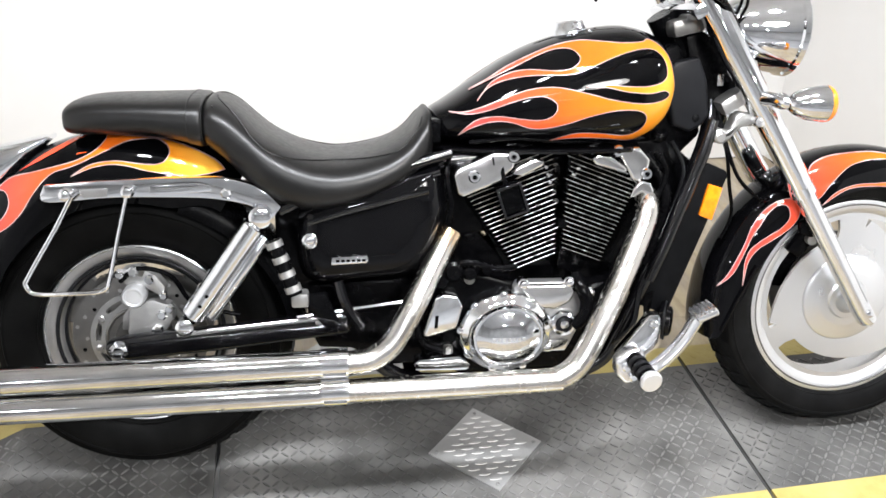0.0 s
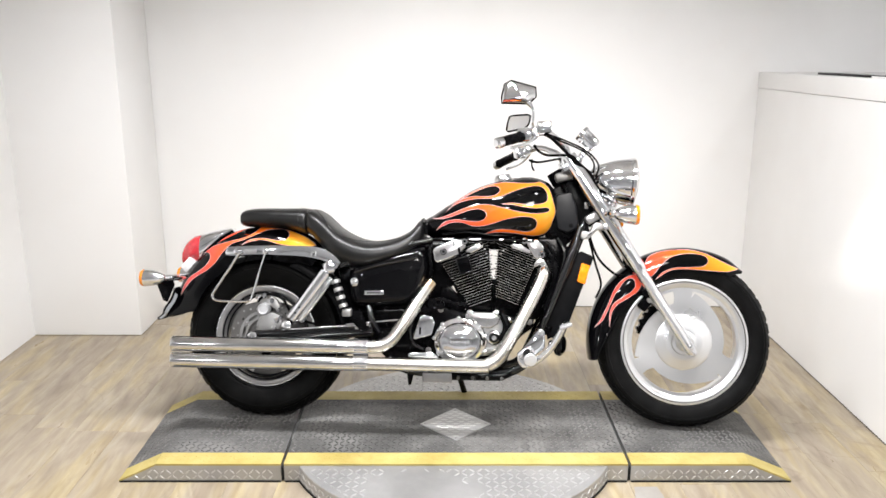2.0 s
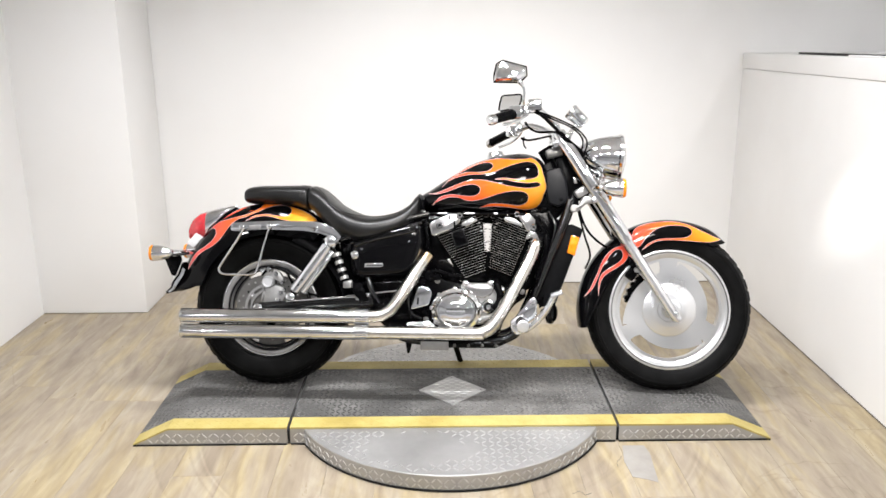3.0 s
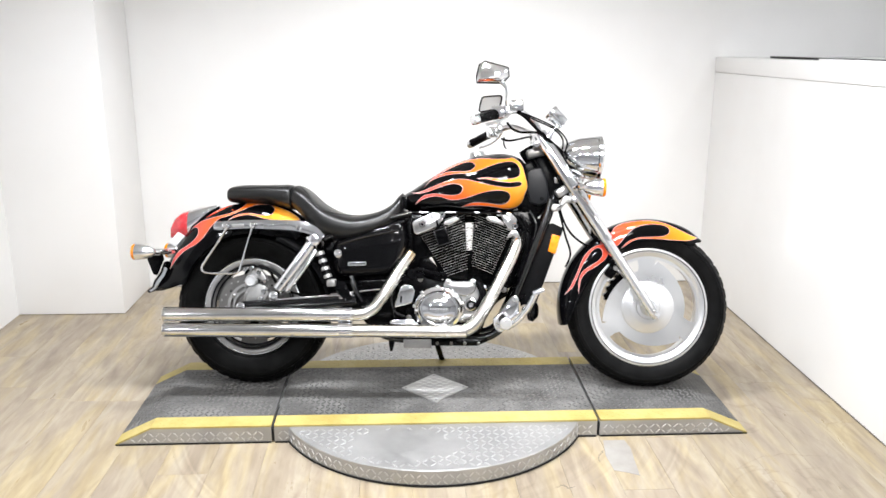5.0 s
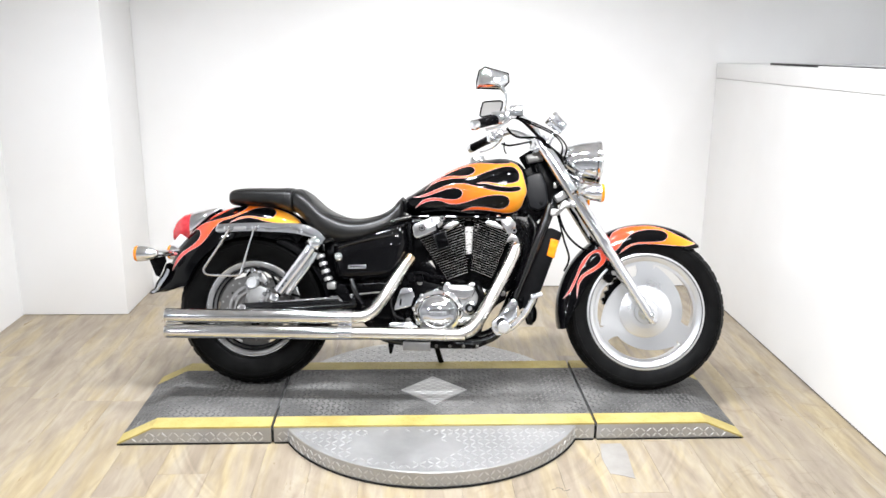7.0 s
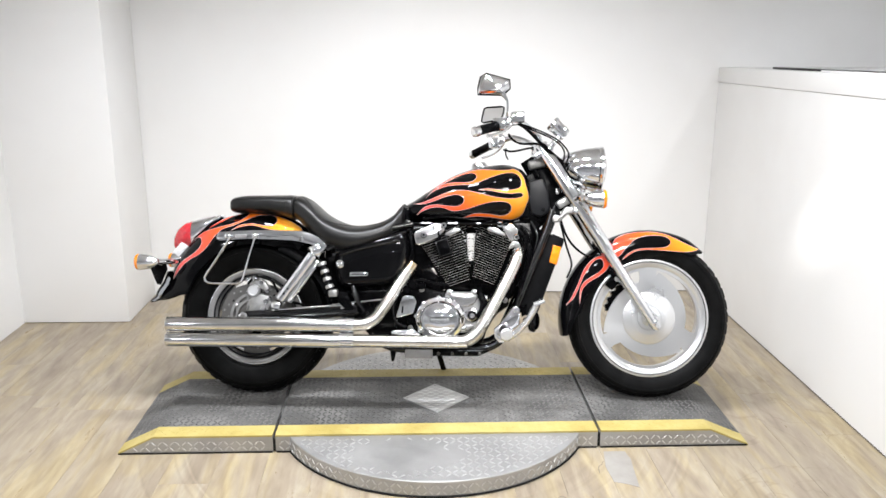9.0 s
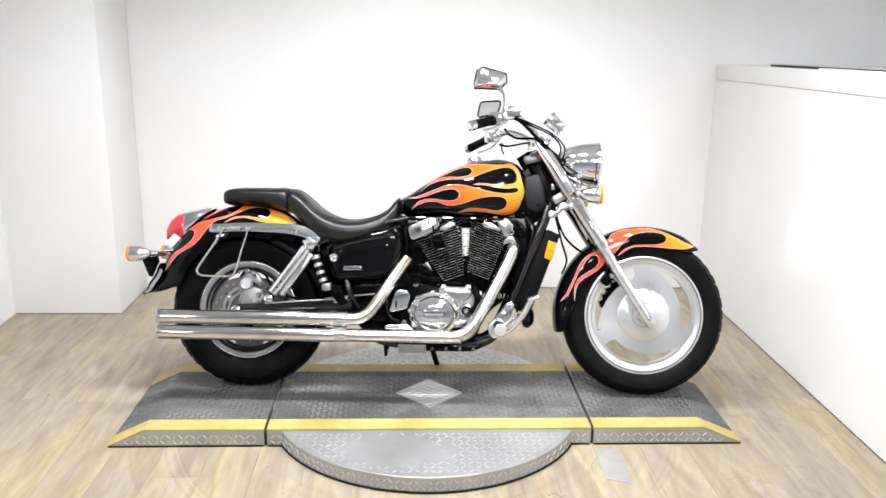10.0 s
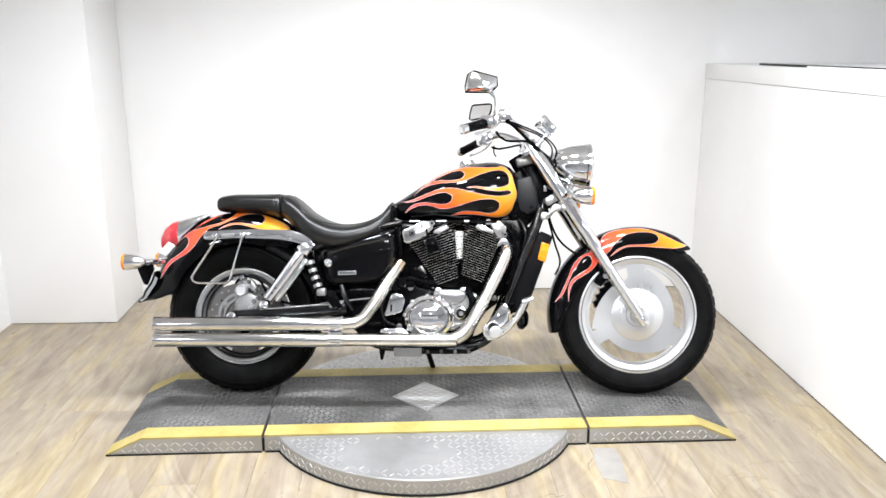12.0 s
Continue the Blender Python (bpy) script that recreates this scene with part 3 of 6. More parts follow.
def section(name, x0, x1, prof, xs, label):
    t = thing(name, pose(0, 0, 0), label, "platform", "platform sections")
    rings = [[Vector((x, -YE, 0.003)), Vector((x, -YE, prof(x) + 0.004)), Vector((x, YE, prof(x) + 0.004)), Vector((x, YE, 0.003))] for x in xs]
    part("body", loft(rings), STEEL, t, "steel tread plate skirt", 20)
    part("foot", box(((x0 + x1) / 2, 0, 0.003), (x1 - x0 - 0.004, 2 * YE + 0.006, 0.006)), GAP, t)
    part("rubber_mat", strip(xs, -YM, YM, 0.006, lambda x: prof(x) + 0.004), MAT, t, "dark grey ribbed rubber mat", 20)
    for s in (-1, 1):
        ya, yb = sorted((s * YM, s * (YE + 0.001)))
        part("yellow_stripe", strip(xs, ya, yb, 0.0065, lambda x: prof(x) + 0.004), YELLOW, t, "worn yellow rubber edge", 20)

    def on_top(x, y):
        slope = (prof(x + 0.004) - prof(x - 0.004)) / 0.008
        return Matrix.Translation((x, y, prof(x) + 0.0098)) @ Matrix.Rotation(-math.atan(slope), 4, "Y")
    bar_part("mat_ribs", tread_bars(x0 + 0.006, x1 - 0.006, -YM + 0.004, YM - 0.004, 0.0215, (0.023, 0.006, 0.0026), on_top, lambda x, y: not (x0 < 0 < x1 and abs(x) + abs(y) < 0.15)), MATRIB, t, "raised ribs of the rubber mat")
    bar_part("stripe_ribs", tread_bars(x0 + 0.006, x1 - 0.006, -YE + 0.006, -YM, 0.0205, (0.024, 0.007, 0.0012), on_top), YELLOW, t, "low ribs of the yellow edge")
    bar_part("back_stripe_ribs", tread_bars(x0 + 0.006, x1 - 0.006, YM, YE - 0.006, 0.0205, (0.024, 0.007, 0.0012), on_top), YELLOW, t, "low ribs of the yellow edge")

    def on_front(x, y):
        return Matrix.Translation((x, -YE - 0.0002, y)) @ Matrix.Rotation(radians(90), 4, "X")
    bar_part("skirt_treads", tread_bars(x0 + 0.01, x1 - 0.01, 0.006, H, 0.0225, (0.0225, 0.0056, 0.002), on_front, lambda x, y: prof(x) - 0.008 > y), STEELBAR, t, "raised treads of the steel skirt")
    return t


def slope_left(x):
    return max(0.001, min(H, (x + 1.20) / 0.135 * H)) - 0.004


def slope_right(x):
    return max(0.001, min(H, (1.19 - x) / 0.15 * H)) - 0.004


section("platform_ramp", -1.20, -XA - 0.011, slope_left, [-1.20, -1.065, -0.9, -XA - 0.011], "low steel ramp section with dark rubber mat and yellow edges")
section("platform_ramp", XB + 0.011, 1.19, slope_right, [XB + 0.011, 0.9, 1.04, 1.19], "low steel ramp section with dark rubber mat and yellow edges")
centre = section("platform_deck", -XA, XB, lambda x: H - 0.004, [-XA, 0, XB], "flat middle deck with dark rubber mat and a steel diamond plate")
# dark strips stand in for the shade inside the open gaps
for gx in (-XA - 0.0055, XB + 0.0055):
    part("gap_shade", box((gx, 0, 0.029), (0.0108, 2 * YE - 0.012, 0.05)), GAP, centre, "black strip filling the open gap in place of its shade")
me_d = 0.137
ring = [(-me_d, 0), (0, -me_d), (me_d, 0), (0, me_d)]
plate = loft([[Vector((x, y, H + z)) for x, y in ring] for z in (0.001, 0.0095)])
diamond = part("diamond_plate", plate, STEEL, centre, "bright steel tread plate diamond")
rows_x, rows_y = 0.043, 0.017


def dashes():
    """Short dashes along the deck, each row set off by half a pitch."""
    verts, faces = [], []
    for j in range(-8, 9):
        for i in range(-4, 5):
            x, y = (i + (0.5 if j % 2 else 0)) * rows_x, j * rows_y
            if abs(x) + abs(y) > me_d - 0.02:
                continue
            k = len(verts)
            for f, z in ((1.0, 0.0), (0.7, 0.0014)):
                verts += [Vector((x + sx * 0.016 * f, y + sy * 0.0034 * f, H + 0.0094 + z)) for sx, sy in ((-1, 0), (-0.4, -1), (0.4, -1), (1, 0), (0.4, 1), (-0.4, 1))]
            faces.append([k + 6 + q for q in range(6)])
            faces += [[k + q, k + (q + 1) % 6, k + 6 + (q + 1) % 6, k + 6 + q] for q in range(6)]
    return verts, faces


bar_part("diamond_treads", dashes(), DIAMONDBAR, diamond, "raised treads")
for x, y in ((-0.118, 0), (0.118, 0), (0, 0.118), (0, -0.118)):
    part("rivet", lathe([(0, 0.005), (0.002, 0.0045), (0.003, 0.002), (0.003, 0)], (x, y, H + 0.0094), (0, 0, 1), 10), CAST, diamond)

RD, YD = 0.612, -0.028


def worn(x, y):
    """Where feet have rubbed the treads of the disc away."""
    return ((x + 0.11) / 0.2) ** 2 + ((y + 0.42) / 0.13) ** 2 + 0.7 * noise.noise(Vector((x * 16, y * 16, 3))) < 0.9


table = thing("turntable", pose(0, YD, 0), "round steel tread plate turntable under the deck", "turntable")
part("disc", lathe([(0.004, 0), (0.004, RD), (H - 0.006, RD), (H - 0.003, RD - 0.003), (H - 0.003, 0)], (-0.012, 0, 0), (0, 0, 1), 120), STEEL, table)
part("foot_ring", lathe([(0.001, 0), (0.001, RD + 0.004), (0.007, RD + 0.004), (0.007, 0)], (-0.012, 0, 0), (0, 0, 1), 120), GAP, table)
bar_part("top_treads", tread_bars(-RD, RD, -RD, RD, 0.0265, (0.026, 0.0062, 0.0024), lambda x, y: Matrix.Translation((x - 0.012, y, H - 0.0031)), lambda x, y: x * x + y * y < (RD - 0.015) ** 2 and not -YE - 0.004 < y + YD < YE + 0.004 and not worn(x, y)), STEELBAR, table, "raised treads of the disc")
bar_part("rim_treads", tread_bars(-math.pi * RD, math.pi * RD, 0.006, H - 0.004, 0.0225, (0.0225, 0.0056, 0.002), lambda x, y: Matrix.Translation((-0.012, 0, 0)) @ Matrix.Rotation(x / RD, 4, "Z") @ Matrix.Translation((0, -RD - 0.0002, y)) @ Matrix.Rotation(radians(90), 4, "X"), lambda x, y: abs(math.sin(x / RD / 2)) < 0.75), STEELBAR, table, "raised treads of the rim")

# ---- the motorcycle: x forward from the rear axle, y to its left, z up along its lean ----
bike = thing("motorcycle", pose(-0.755, 0.095, H + 0.006, 0, 0, -3.6) @ pose(0, 0, 0, -14.5, 0, 0), "black cruiser motorcycle with orange flame paint and chrome pipes", "motorcycle")
AX, AZ, RF = 1.63, 0.328, 0.328
RZ, RR = 0.318, 0.318


def tyre_profile(r, rim, w, crown):
    """Half-open tyre section as (across, radius), from one bead round to the other."""
    half = [(w * 0.30, rim - 0.006), (w * 0.36, rim + 0.004), (w * 0.455, rim + (r - rim) * 0.22), (w * 0.5, rim + (r - rim) * 0.5), (w * 0.475, rim + (r - rim) * 0.74), (w * 0.36, r - crown * 0.55), (w * 0.2, r - crown * 0.16), (0, r)]
    side = [Vector((a, b)) for a, b in half]
    curve = spline(side, 4)
    return [(v.x, v.y) for v in curve] + [(-v.x, v.y) for v in curve[-2::-1]]


def make_tyre(wheel, c, r, rim, w, crown, lugs, rubber, label):
    prof = tyre_profile(r, rim, w, crown)
    rings = []
    n = 96
    for a, b in prof:
        rings.append([Vector((c[0] + b * math.cos(2 * math.pi * j / n), a, c[1] + b * math.sin(2 * math.pi * j / n))) for j in range(n)])
    bm = loft(rings, caps=False)
    tyre = part("tyre", bm, rubber, wheel, label, 50)
    # tread blocks, slanted over the shoulders
    verts, faces = [], []
    for k in range(lugs):
        for s in (-1, 1):
            a0 = 2 * math.pi * (k + (0.5 if s > 0 else 0)) / lugs
            row = []
            for u, (t0, dt) in enumerate(((0.04, 0.0), (0.2, 0.022), (0.33, 0.045), (0.43, 0.06))):
                i = min(range(len(prof)), key=lambda q: abs(prof[q][0] - t0 * w) + (0 if prof[q][1] > rim + (r - rim) * 0.5 else 9))
                b, across = prof[i][1] + (0.0038 if u < 3 else 0.0), prof[i][0]
                for e in (-0.34, 0.34):
                    ang = a0 + dt + e * 2 * math.pi / lugs
                    for lift in (0, -0.006):
                        row.append(Vector((c[0] + (b + lift) * math.cos(ang), s * across, c[1] + (b + lift) * math.sin(ang))))
            base = len(verts)
            verts += row
            for u in range(3):
                p = base + 4 * u
                faces += [[p, p + 2, p + 6, p + 4], [p, p + 4, p + 5, p + 1], [p + 2, p + 3, p + 7, p + 6]]
            faces += [[base, base + 1, base + 3, base + 2], [base + 12, base + 14, base + 15, base + 13]]
    bar_part("tread", (verts, faces), rubber, tyre, "tread blocks")
    # raised sidewall rings
    for s in (-1, 1):
        for rr, aa in ((rim + 0.012, 0.395), (rim + (r - rim) * 0.62, 0.495)):
            part("sidewall_ring", tube([(c[0] + rr * math.cos(q * math.pi / 32), s * w * aa, c[1] + rr * math.sin(q * math.pi / 32)) for q in range(64)], 0.003, 6, loop=True), rubber, tyre)
    return tyre


def slotted_disc(c, y, thick, r_out, slots, slot, n=120, swept=False):
    """A wheel disc with curved slots cut right through it: an inner web, spokes between the slots and an outer band.
    Swept slots are blunt at one end and run out to a point at the other."""
    bm = bmesh.new()
    rows = [r for r in (0.02, 0.05, 0.08, 0.1, 0.13) if r < slot[1] - 0.006]
    last = len(rows)

    def edge_in(a):
        for mid in slots:
            d = (a - mid + math.pi) % (2 * math.pi) - math.pi
            if abs(d) < slot[0] and swept:
                return slot[1] + (slot[2] - 0.002 - slot[1]) * ((d / slot[0] + 1) / 2) ** 3.0, slot[2], True
            if abs(d) < slot[0]:
                return slot[1] + (slot[3] - slot[1]) * (abs(d) / slot[0]) ** 1.7, slot[2], True
        return 0.5 * (slot[1] + slot[2]), slot[2], False
    cols = []
    for j in range(n):
        a = 2 * math.pi * j / n
        ri, ro, _ = edge_in(a)
        cols.append([[bm.verts.new((c[0] + r * math.cos(a), yy, c[1] + r * math.sin(a))) for r in rows + [ri, ro, r_out]] for yy in (y, y + thick)])
    for j in range(n):
        k = (j + 1) % n
        mid = 2 * math.pi * (j + 0.5) / n
        hole = edge_in(mid)[2]
        for i in range(last + 2):
            if i == last and hole:
                for side_i in (last, last + 1):
                    bm.faces.new((cols[j][0][side_i], cols[k][0][side_i], cols[k][1][side_i], cols[j][1][side_i]))
                for q, other in ((j, (j - 1) % n), (k, (k + 1) % n)):
                    step = 2 * math.pi * ((other if q == j else k) + 0.5) / n
                    if not edge_in(step)[2]:
                        bm.faces.new((cols[q][0][last], cols[q][0][last + 1], cols[q][1][last + 1], cols[q][1][last]))
                continue
            bm.faces.new((cols[j][0][i], cols[k][0][i], cols[k][0][i + 1], cols[j][0][i + 1]))
            bm.faces.new((cols[j][1][i], cols[j][1][i + 1], cols[k][1][i + 1], cols[k][1][i]))
        bm.faces.new((cols[j][0][last + 2], cols[k][0][last + 2], cols[k][1][last + 2], cols[j][1][last + 2]))
    return bm


def rim_ring(c, r, w):
    prof = [(-w / 2, r - 0.022), (-w / 2 - 0.004, r - 0.004), (-w / 2 - 0.002, r + 0.004), (-w / 2 + 0.004, r + 0.004), (-w / 2 + 0.008, r - 0.01), (-w / 2 + 0.02, r - 0.022), (w / 2 - 0.02, r - 0.022), (w / 2 - 0.008, r - 0.01), (w / 2 - 0.004, r + 0.004), (w / 2 + 0.002, r + 0.004), (w / 2 + 0.004, r - 0.004), (w / 2, r - 0.022), (w / 2 - 0.014, r - 0.034), (-w / 2 + 0.014, r - 0.034)]
    n = 96
    return loft([[Vector((c[0] + b * math.cos(2 * math.pi * j / n), a, c[1] + b * math.sin(2 * math.pi * j / n))) for j in range(n)] for a, b in prof], caps=False, loop=True)


# front wheel
fc = (AX, AZ)
fw = part("front_wheel", rim_ring(fc, 0.238, 0.085), ALU, bike, "bright machined aluminium wheel rim", 40)
make_tyre(fw, fc, RF, 0.238, 0.125, 0.03, 40, GREYTYRE, "greyish black rubber tyre")
SL = [radians(a) for a in (-91, 31, 151)]
part("wheel_disc", slotted_disc(fc, -0.034, 0.008, 0.212, SL, (radians(49), 0.152, 0.197, 0.175), 120, True), LATHED, fw, "solid aluminium disc with three curved slots", 30)
part("hub_dome", lathe([(0.0, 0.108), (0.004, 0.106), (0.007, 0.100), (0.007, 0.078), (0.009, 0.074), (0.010, 0.066), (0.0115, 0.050), (0.0165, 0.046), (0.018, 0.034), (0.030, 0.0255), (0.048, 0.0225), (0.052, 0.019), (0.052, 0)], (AX, -0.034, AZ), (0, -1, 0), 64), LATHED, fw, "turned aluminium hub")
# raised dark rings stand in for the shade in the turned grooves
for rr, ry in ((0.2145, -0.0365), (0.2315, -0.0455)):
    part("rim_groove_shade", tube([(AX + rr * math.cos(q * math.pi / 40), ry, AZ + rr * math.sin(q * math.pi / 40)) for q in range(80)], 0.0022, 8, loop=True), ROTOR, fw, "dark ring standing in for a turned groove's shade")
part("brake_rotor", lathe([(0, 0.075), (0, 0.14), (0.005, 0.14), (0.005, 0.075)], (AX, 0.062, AZ), (0, 1, 0), 48), ROTOR, fw)
# toothed caliper shield that shows through the rear slot
teeth_out = [(AX + r * math.cos(radians(a)), AZ + r * math.sin(radians(a))) for k in range(9) for a, r in ((128 + 5 * k, 0.180 if k % 2 else 0.172), (131.5 + 5 * k, 0.180 if k % 2 else 0.172))]
teeth_in = [(AX + 0.145 * math.cos(radians(a)), AZ + 0.145 * math.sin(radians(a))) for a in range(171, 127, -6)]
part("caliper_shield", slab(teeth_out + teeth_in, 0.0, 0.03), SATIN, bike, "black toothed caliper shield")
part("axle", tube([(AX, -0.12, AZ), (AX, 0.12, AZ)], 0.011, 14), CHROME, bike)

# fork
F0, F1 = Vector((1.171, 0, 1.03)), Vector((1.648, 0, 0.292))
fd = (F1 - F0).normalized()
for s in (-1, 1):
    y = s * 0.102
    a, b = F0 + Vector((0, y, 0)), F1 + Vector((0, y, 0))
    mid = a.lerp(b, 0.575)
    leg = part("fork_leg", tube([mid - fd * 0.01, mid + fd * 0.006, b - fd * 0.03, b - fd * 0.006, b], [0.0215, 0.0225, 0.0215, 0.0195, 0.017], 24), POLISHED, bike, "polished alloy lower fork leg")
    part("fork_cover", tube([a - fd * 0.004, a, a + fd * 0.006, mid - fd * 0.012, mid - fd * 0.004, mid], [0.02, 0.027, 0.0295, 0.0275, 0.026, 0.021], 28), CHROME, bike, "chrome upper fork cover")
    part("fork_cap", lathe([(0, 0.016), (0.008, 0.016), (0.012, 0.012), (0.012, 0)], a - fd * 0.002, -fd, 16), CHROME, bike)
    part("axle_clamp", slab([(1.612, 0.338), (1.634, 0.35), (1.664, 0.302), (1.652, 0.282), (1.636, 0.29)], y - 0.017, y + 0.017, 0.006), CHROME, leg)
    bolt(leg, (1.638, y - 0.018, 0.318), 0.009, 0.007)
    part("dust_collar", tube([mid - fd * 0.018, mid + fd * 0.004], 0.028, 24), CHROME, leg)
part("lower_clamp", box((1.272, 0, 0.80), (0.06, 0.18, 0.035), 0.012, turn=Matrix.Rotation(radians(-32), 4, "Y")), DULL, bike, "cast alloy lower fork clamp")
part("upper_clamp", box((1.185, 0, 1.0), (0.085, 0.25, 0.03), 0.012, turn=Matrix.Rotation(radians(-32), 4, "Y")), CHROME, bike)
part("ignition_block", box((1.163, -0.03, 0.956), (0.07, 0.09, 0.036), 0.010, turn=Matrix.Rotation(radians(-14), 4, "Y")), ROTOR, bike, "dark grey ignition block")
part("steering_stem", tube([(1.13, 0, 0.98), (1.24, 0, 0.80)], 0.036, 20), SATIN, bike)
part("cable_guide", slab([(1.217, 0.742), (1.240, 0.748), (1.258, 0.742), (1.268, 0.770), (1.282, 0.782), (1.326, 0.776), (1.332, 0.764), (1.322, 0.752), (1.285, 0.750), (1.256, 0.718), (1.230, 0.715)], -0.104, -0.07, 0.007, 3), CAST, bike, "cast alloy cable guide")
part("guide_knob", lathe([(0, 0.013), (0.012, 0.014), (0.02, 0.011), (0.022, 0)], (1.316, -0.104, 0.764), (0, -1, 0), 20), POLISHED, bike)
part("guide_knob", lathe([(0, 0.013), (0.008, 0.013), (0.012, 0.009), (0.012, 0)], (1.236, -0.104, 0.729), (0, -1, 0), 20), CAST, bike)
# added black slab that closes the see-through gap behind the fork
part("stem_filler", slab([(1.168, 0.935), (1.205, 0.95), (1.238, 0.925), (1.312, 0.805), (1.30, 0.775), (1.24, 0.755), (1.20, 0.80)], -0.045, 0.045, 0.012), PLASTIC, bike, "black filler slab added behind the fork")

# front fender
def arch(c, a0, a1, r_top, r_low, w, n=48, m=9, e=2.6, thick=0.003):
    """A fender: an arched shell round the wheel; r_top and r_low give crown and lower edge over the angle."""
    rows = []
    for i in range(n + 1):
        a = a0 + (a1 - a0) * i / n
        rt, rl = r_top(a), r_low(a)
        d = Vector((math.cos(a), 0, math.sin(a)))
        o = Vector((c[0], 0, c[1]))
        row = []
        for j in range(-m, m + 1):
            q = j / m
            ang = q * math.pi / 2
            yy = math.copysign(abs(math.sin(ang)) ** (2 / e), ang) * w(a)
            rr = rl + (rt - rl) * abs(math.cos(ang)) ** (2 / e)
            row.append(o + d * rr + Vector((0, yy, 0)))
        rows.append(row)
    bm = loft(rows, closed=False, caps=False)
    bmesh.ops.recalc_face_normals(bm, faces=bm.faces[:])
    bmesh.ops.solidify(bm, geom=bm.faces[:], thickness=thick)
    return bm


def keyed(keys):
    """A smooth function of the angle in degrees through the given pairs."""
    xs, ys = [k[0] for k in keys], [k[1] for k in keys]

    def f(a):
        x = math.degrees(a)
        i = max(0, min(len(xs) - 2, sum(1 for q in xs if q <= x) - 1))
        t = max(0.0, min(1.0, (x - xs[i]) / (xs[i + 1] - xs[i])))
        t = t * t * (3 - 2 * t)
        return ys[i] + (ys[i + 1] - ys[i]) * t
    return f


ff_top, ff_low = keyed([(50, 0.352), (65, 0.362), (120, 0.364), (195, 0.368)]), keyed([(50, 0.343), (60, 0.300), (75, 0.280), (115, 0.268), (150, 0.264), (172, 0.28), (188, 0.325), (195, 0.352)])
front_fender = part("front_fender", arch(fc, radians(52), radians(192), ff_top, ff_low, keyed([(50, 0.05), (60, 0.074), (120, 0.078), (195, 0.08)])), BLACK, bike, "gloss black front fender with flames", 40)
part("fender_rail", tube(spline([(1.30, -0.083, 0.275), (1.335, -0.083, 0.36), (1.37, -0.083, 0.43)], 6), 0.004, 8), BLACK, front_fender)
for s in (-1, 1):
    part("fender_mount", slab([(1.455, 0.53), (1.49, 0.545), (1.51, 0.52), (1.49, 0.495), (1.46, 0.505)], s * 0.076, s * 0.092, 0.005), SATIN, front_fender)
part("caliper", box((1.478, -0.062, 0.478), (0.04, 0.026, 0.065), 0.01, turn=Matrix.Rotation(radians(35), 4, "Y")), SATIN, bike)
part("caliper_bolt", lathe([(0, 0.012), (0.02, 0.012), (0.02, 0)], (1.492, -0.07, 0.49), (0, -1, 0), 12), CAST, bike)

# headlight
HL = (1.425, 0.03, 0.943)
hl = part("headlight", lathe([(-0.175, 0.0), (-0.172, 0.02), (-0.155, 0.045), (-0.12, 0.066), (-0.07, 0.083), (-0.02, 0.091), (-0.004, 0.093), (0.0, 0.097), (0.012, 0.098), (0.016, 0.094), (0.018, 0.088)], HL, (1, 0, -0.05), 56), CHROME, bike, "round chrome headlight shell")
part("lens", lathe([(0.012, 0.088), (0.022, 0.075), (0.03, 0.045), (0.032, 0)], HL, (1, 0, -0.05), 48), CLEARLENS, hl, "clear headlight lens")
part("mount", tube([(1.285, 0.01, 0.84), (1.345, 0.02, 0.835), (1.362, 0.028, 0.86)], [0.03, 0.034, 0.02], 16), CHROME, hl)
part("bracket", box((1.315, 0.01, 0.815), (0.06, 0.16, 0.03), 0.01), CHROME, hl)


def signal(p, d, lens, body, label, w=1.0):
    t = part("turn_signal", lathe([(-0.07, 0.006), (-0.066, 0.012 * w), (-0.052, 0.021 * w), (-0.028, 0.0285 * w), (0.0, 0.0315 * w), (0.004, 0.032 * w), (0.008, 0.032 * w)], p, (d, 0, 0), 32), body, bike, label)
    part("lens", lathe([(0.006, 0.0318 * w), (0.014, 0.032 * w), (0.02, 0.029 * w), (0.022, 0.02 * w), (0.023, 0)], p, (d, 0, 0), 32), lens, t, "amber lens")
    return t


for s in (-1, 1):
    t = signal((1.405, s * 0.185, 0.808), 1, AMBER, CHROME, "chrome bullet turn signal", 1.16)
    part("stem", tube([(1.345, s * 0.185, 0.808), (1.335, s * 0.18, 0.81), (1.33, s * 0.172, 0.812), (1.325, s * 0.15, 0.812), (1.318, s * 0.12, 0.812)], [0.010, 0.015, 0.017, 0.014, 0.016], 14), CHROME, t)
    t = signal((-0.415, s * 0.19, 0.542), -1, AMBER, CHROME, "chrome bullet turn signal")
    part("stem", tube([(-0.36, s * 0.19, 0.543), (-0.32, s * 0.15, 0.543), (-0.305, s * 0.09, 0.545)], 0.012, 12), CHROME, t)

# speedometer
SPC, SPD = Vector((1.257, 0, 1.106)), Vector((-0.72, 0, 0.69))
sp = part("speedometer", lathe([(-0.043, 0.010), (-0.041, 0.022), (-0.034, 0.0285), (0.024, 0.031), (0.028, 0.034), (0.038, 0.034), (0.041, 0.031)], SPC, SPD, 40), CHROME, bike, "chrome speedometer drum")
part("dial", lathe([(0.036, 0.031), (0.037, 0)], SPC, SPD, 32), GREYPLASTIC, sp)
part("mount", tube([SPC - SPD * 0.03, (1.245, 0, 1.06), (1.215, 0, 1.02)], 0.012, 12), CHROME, sp)
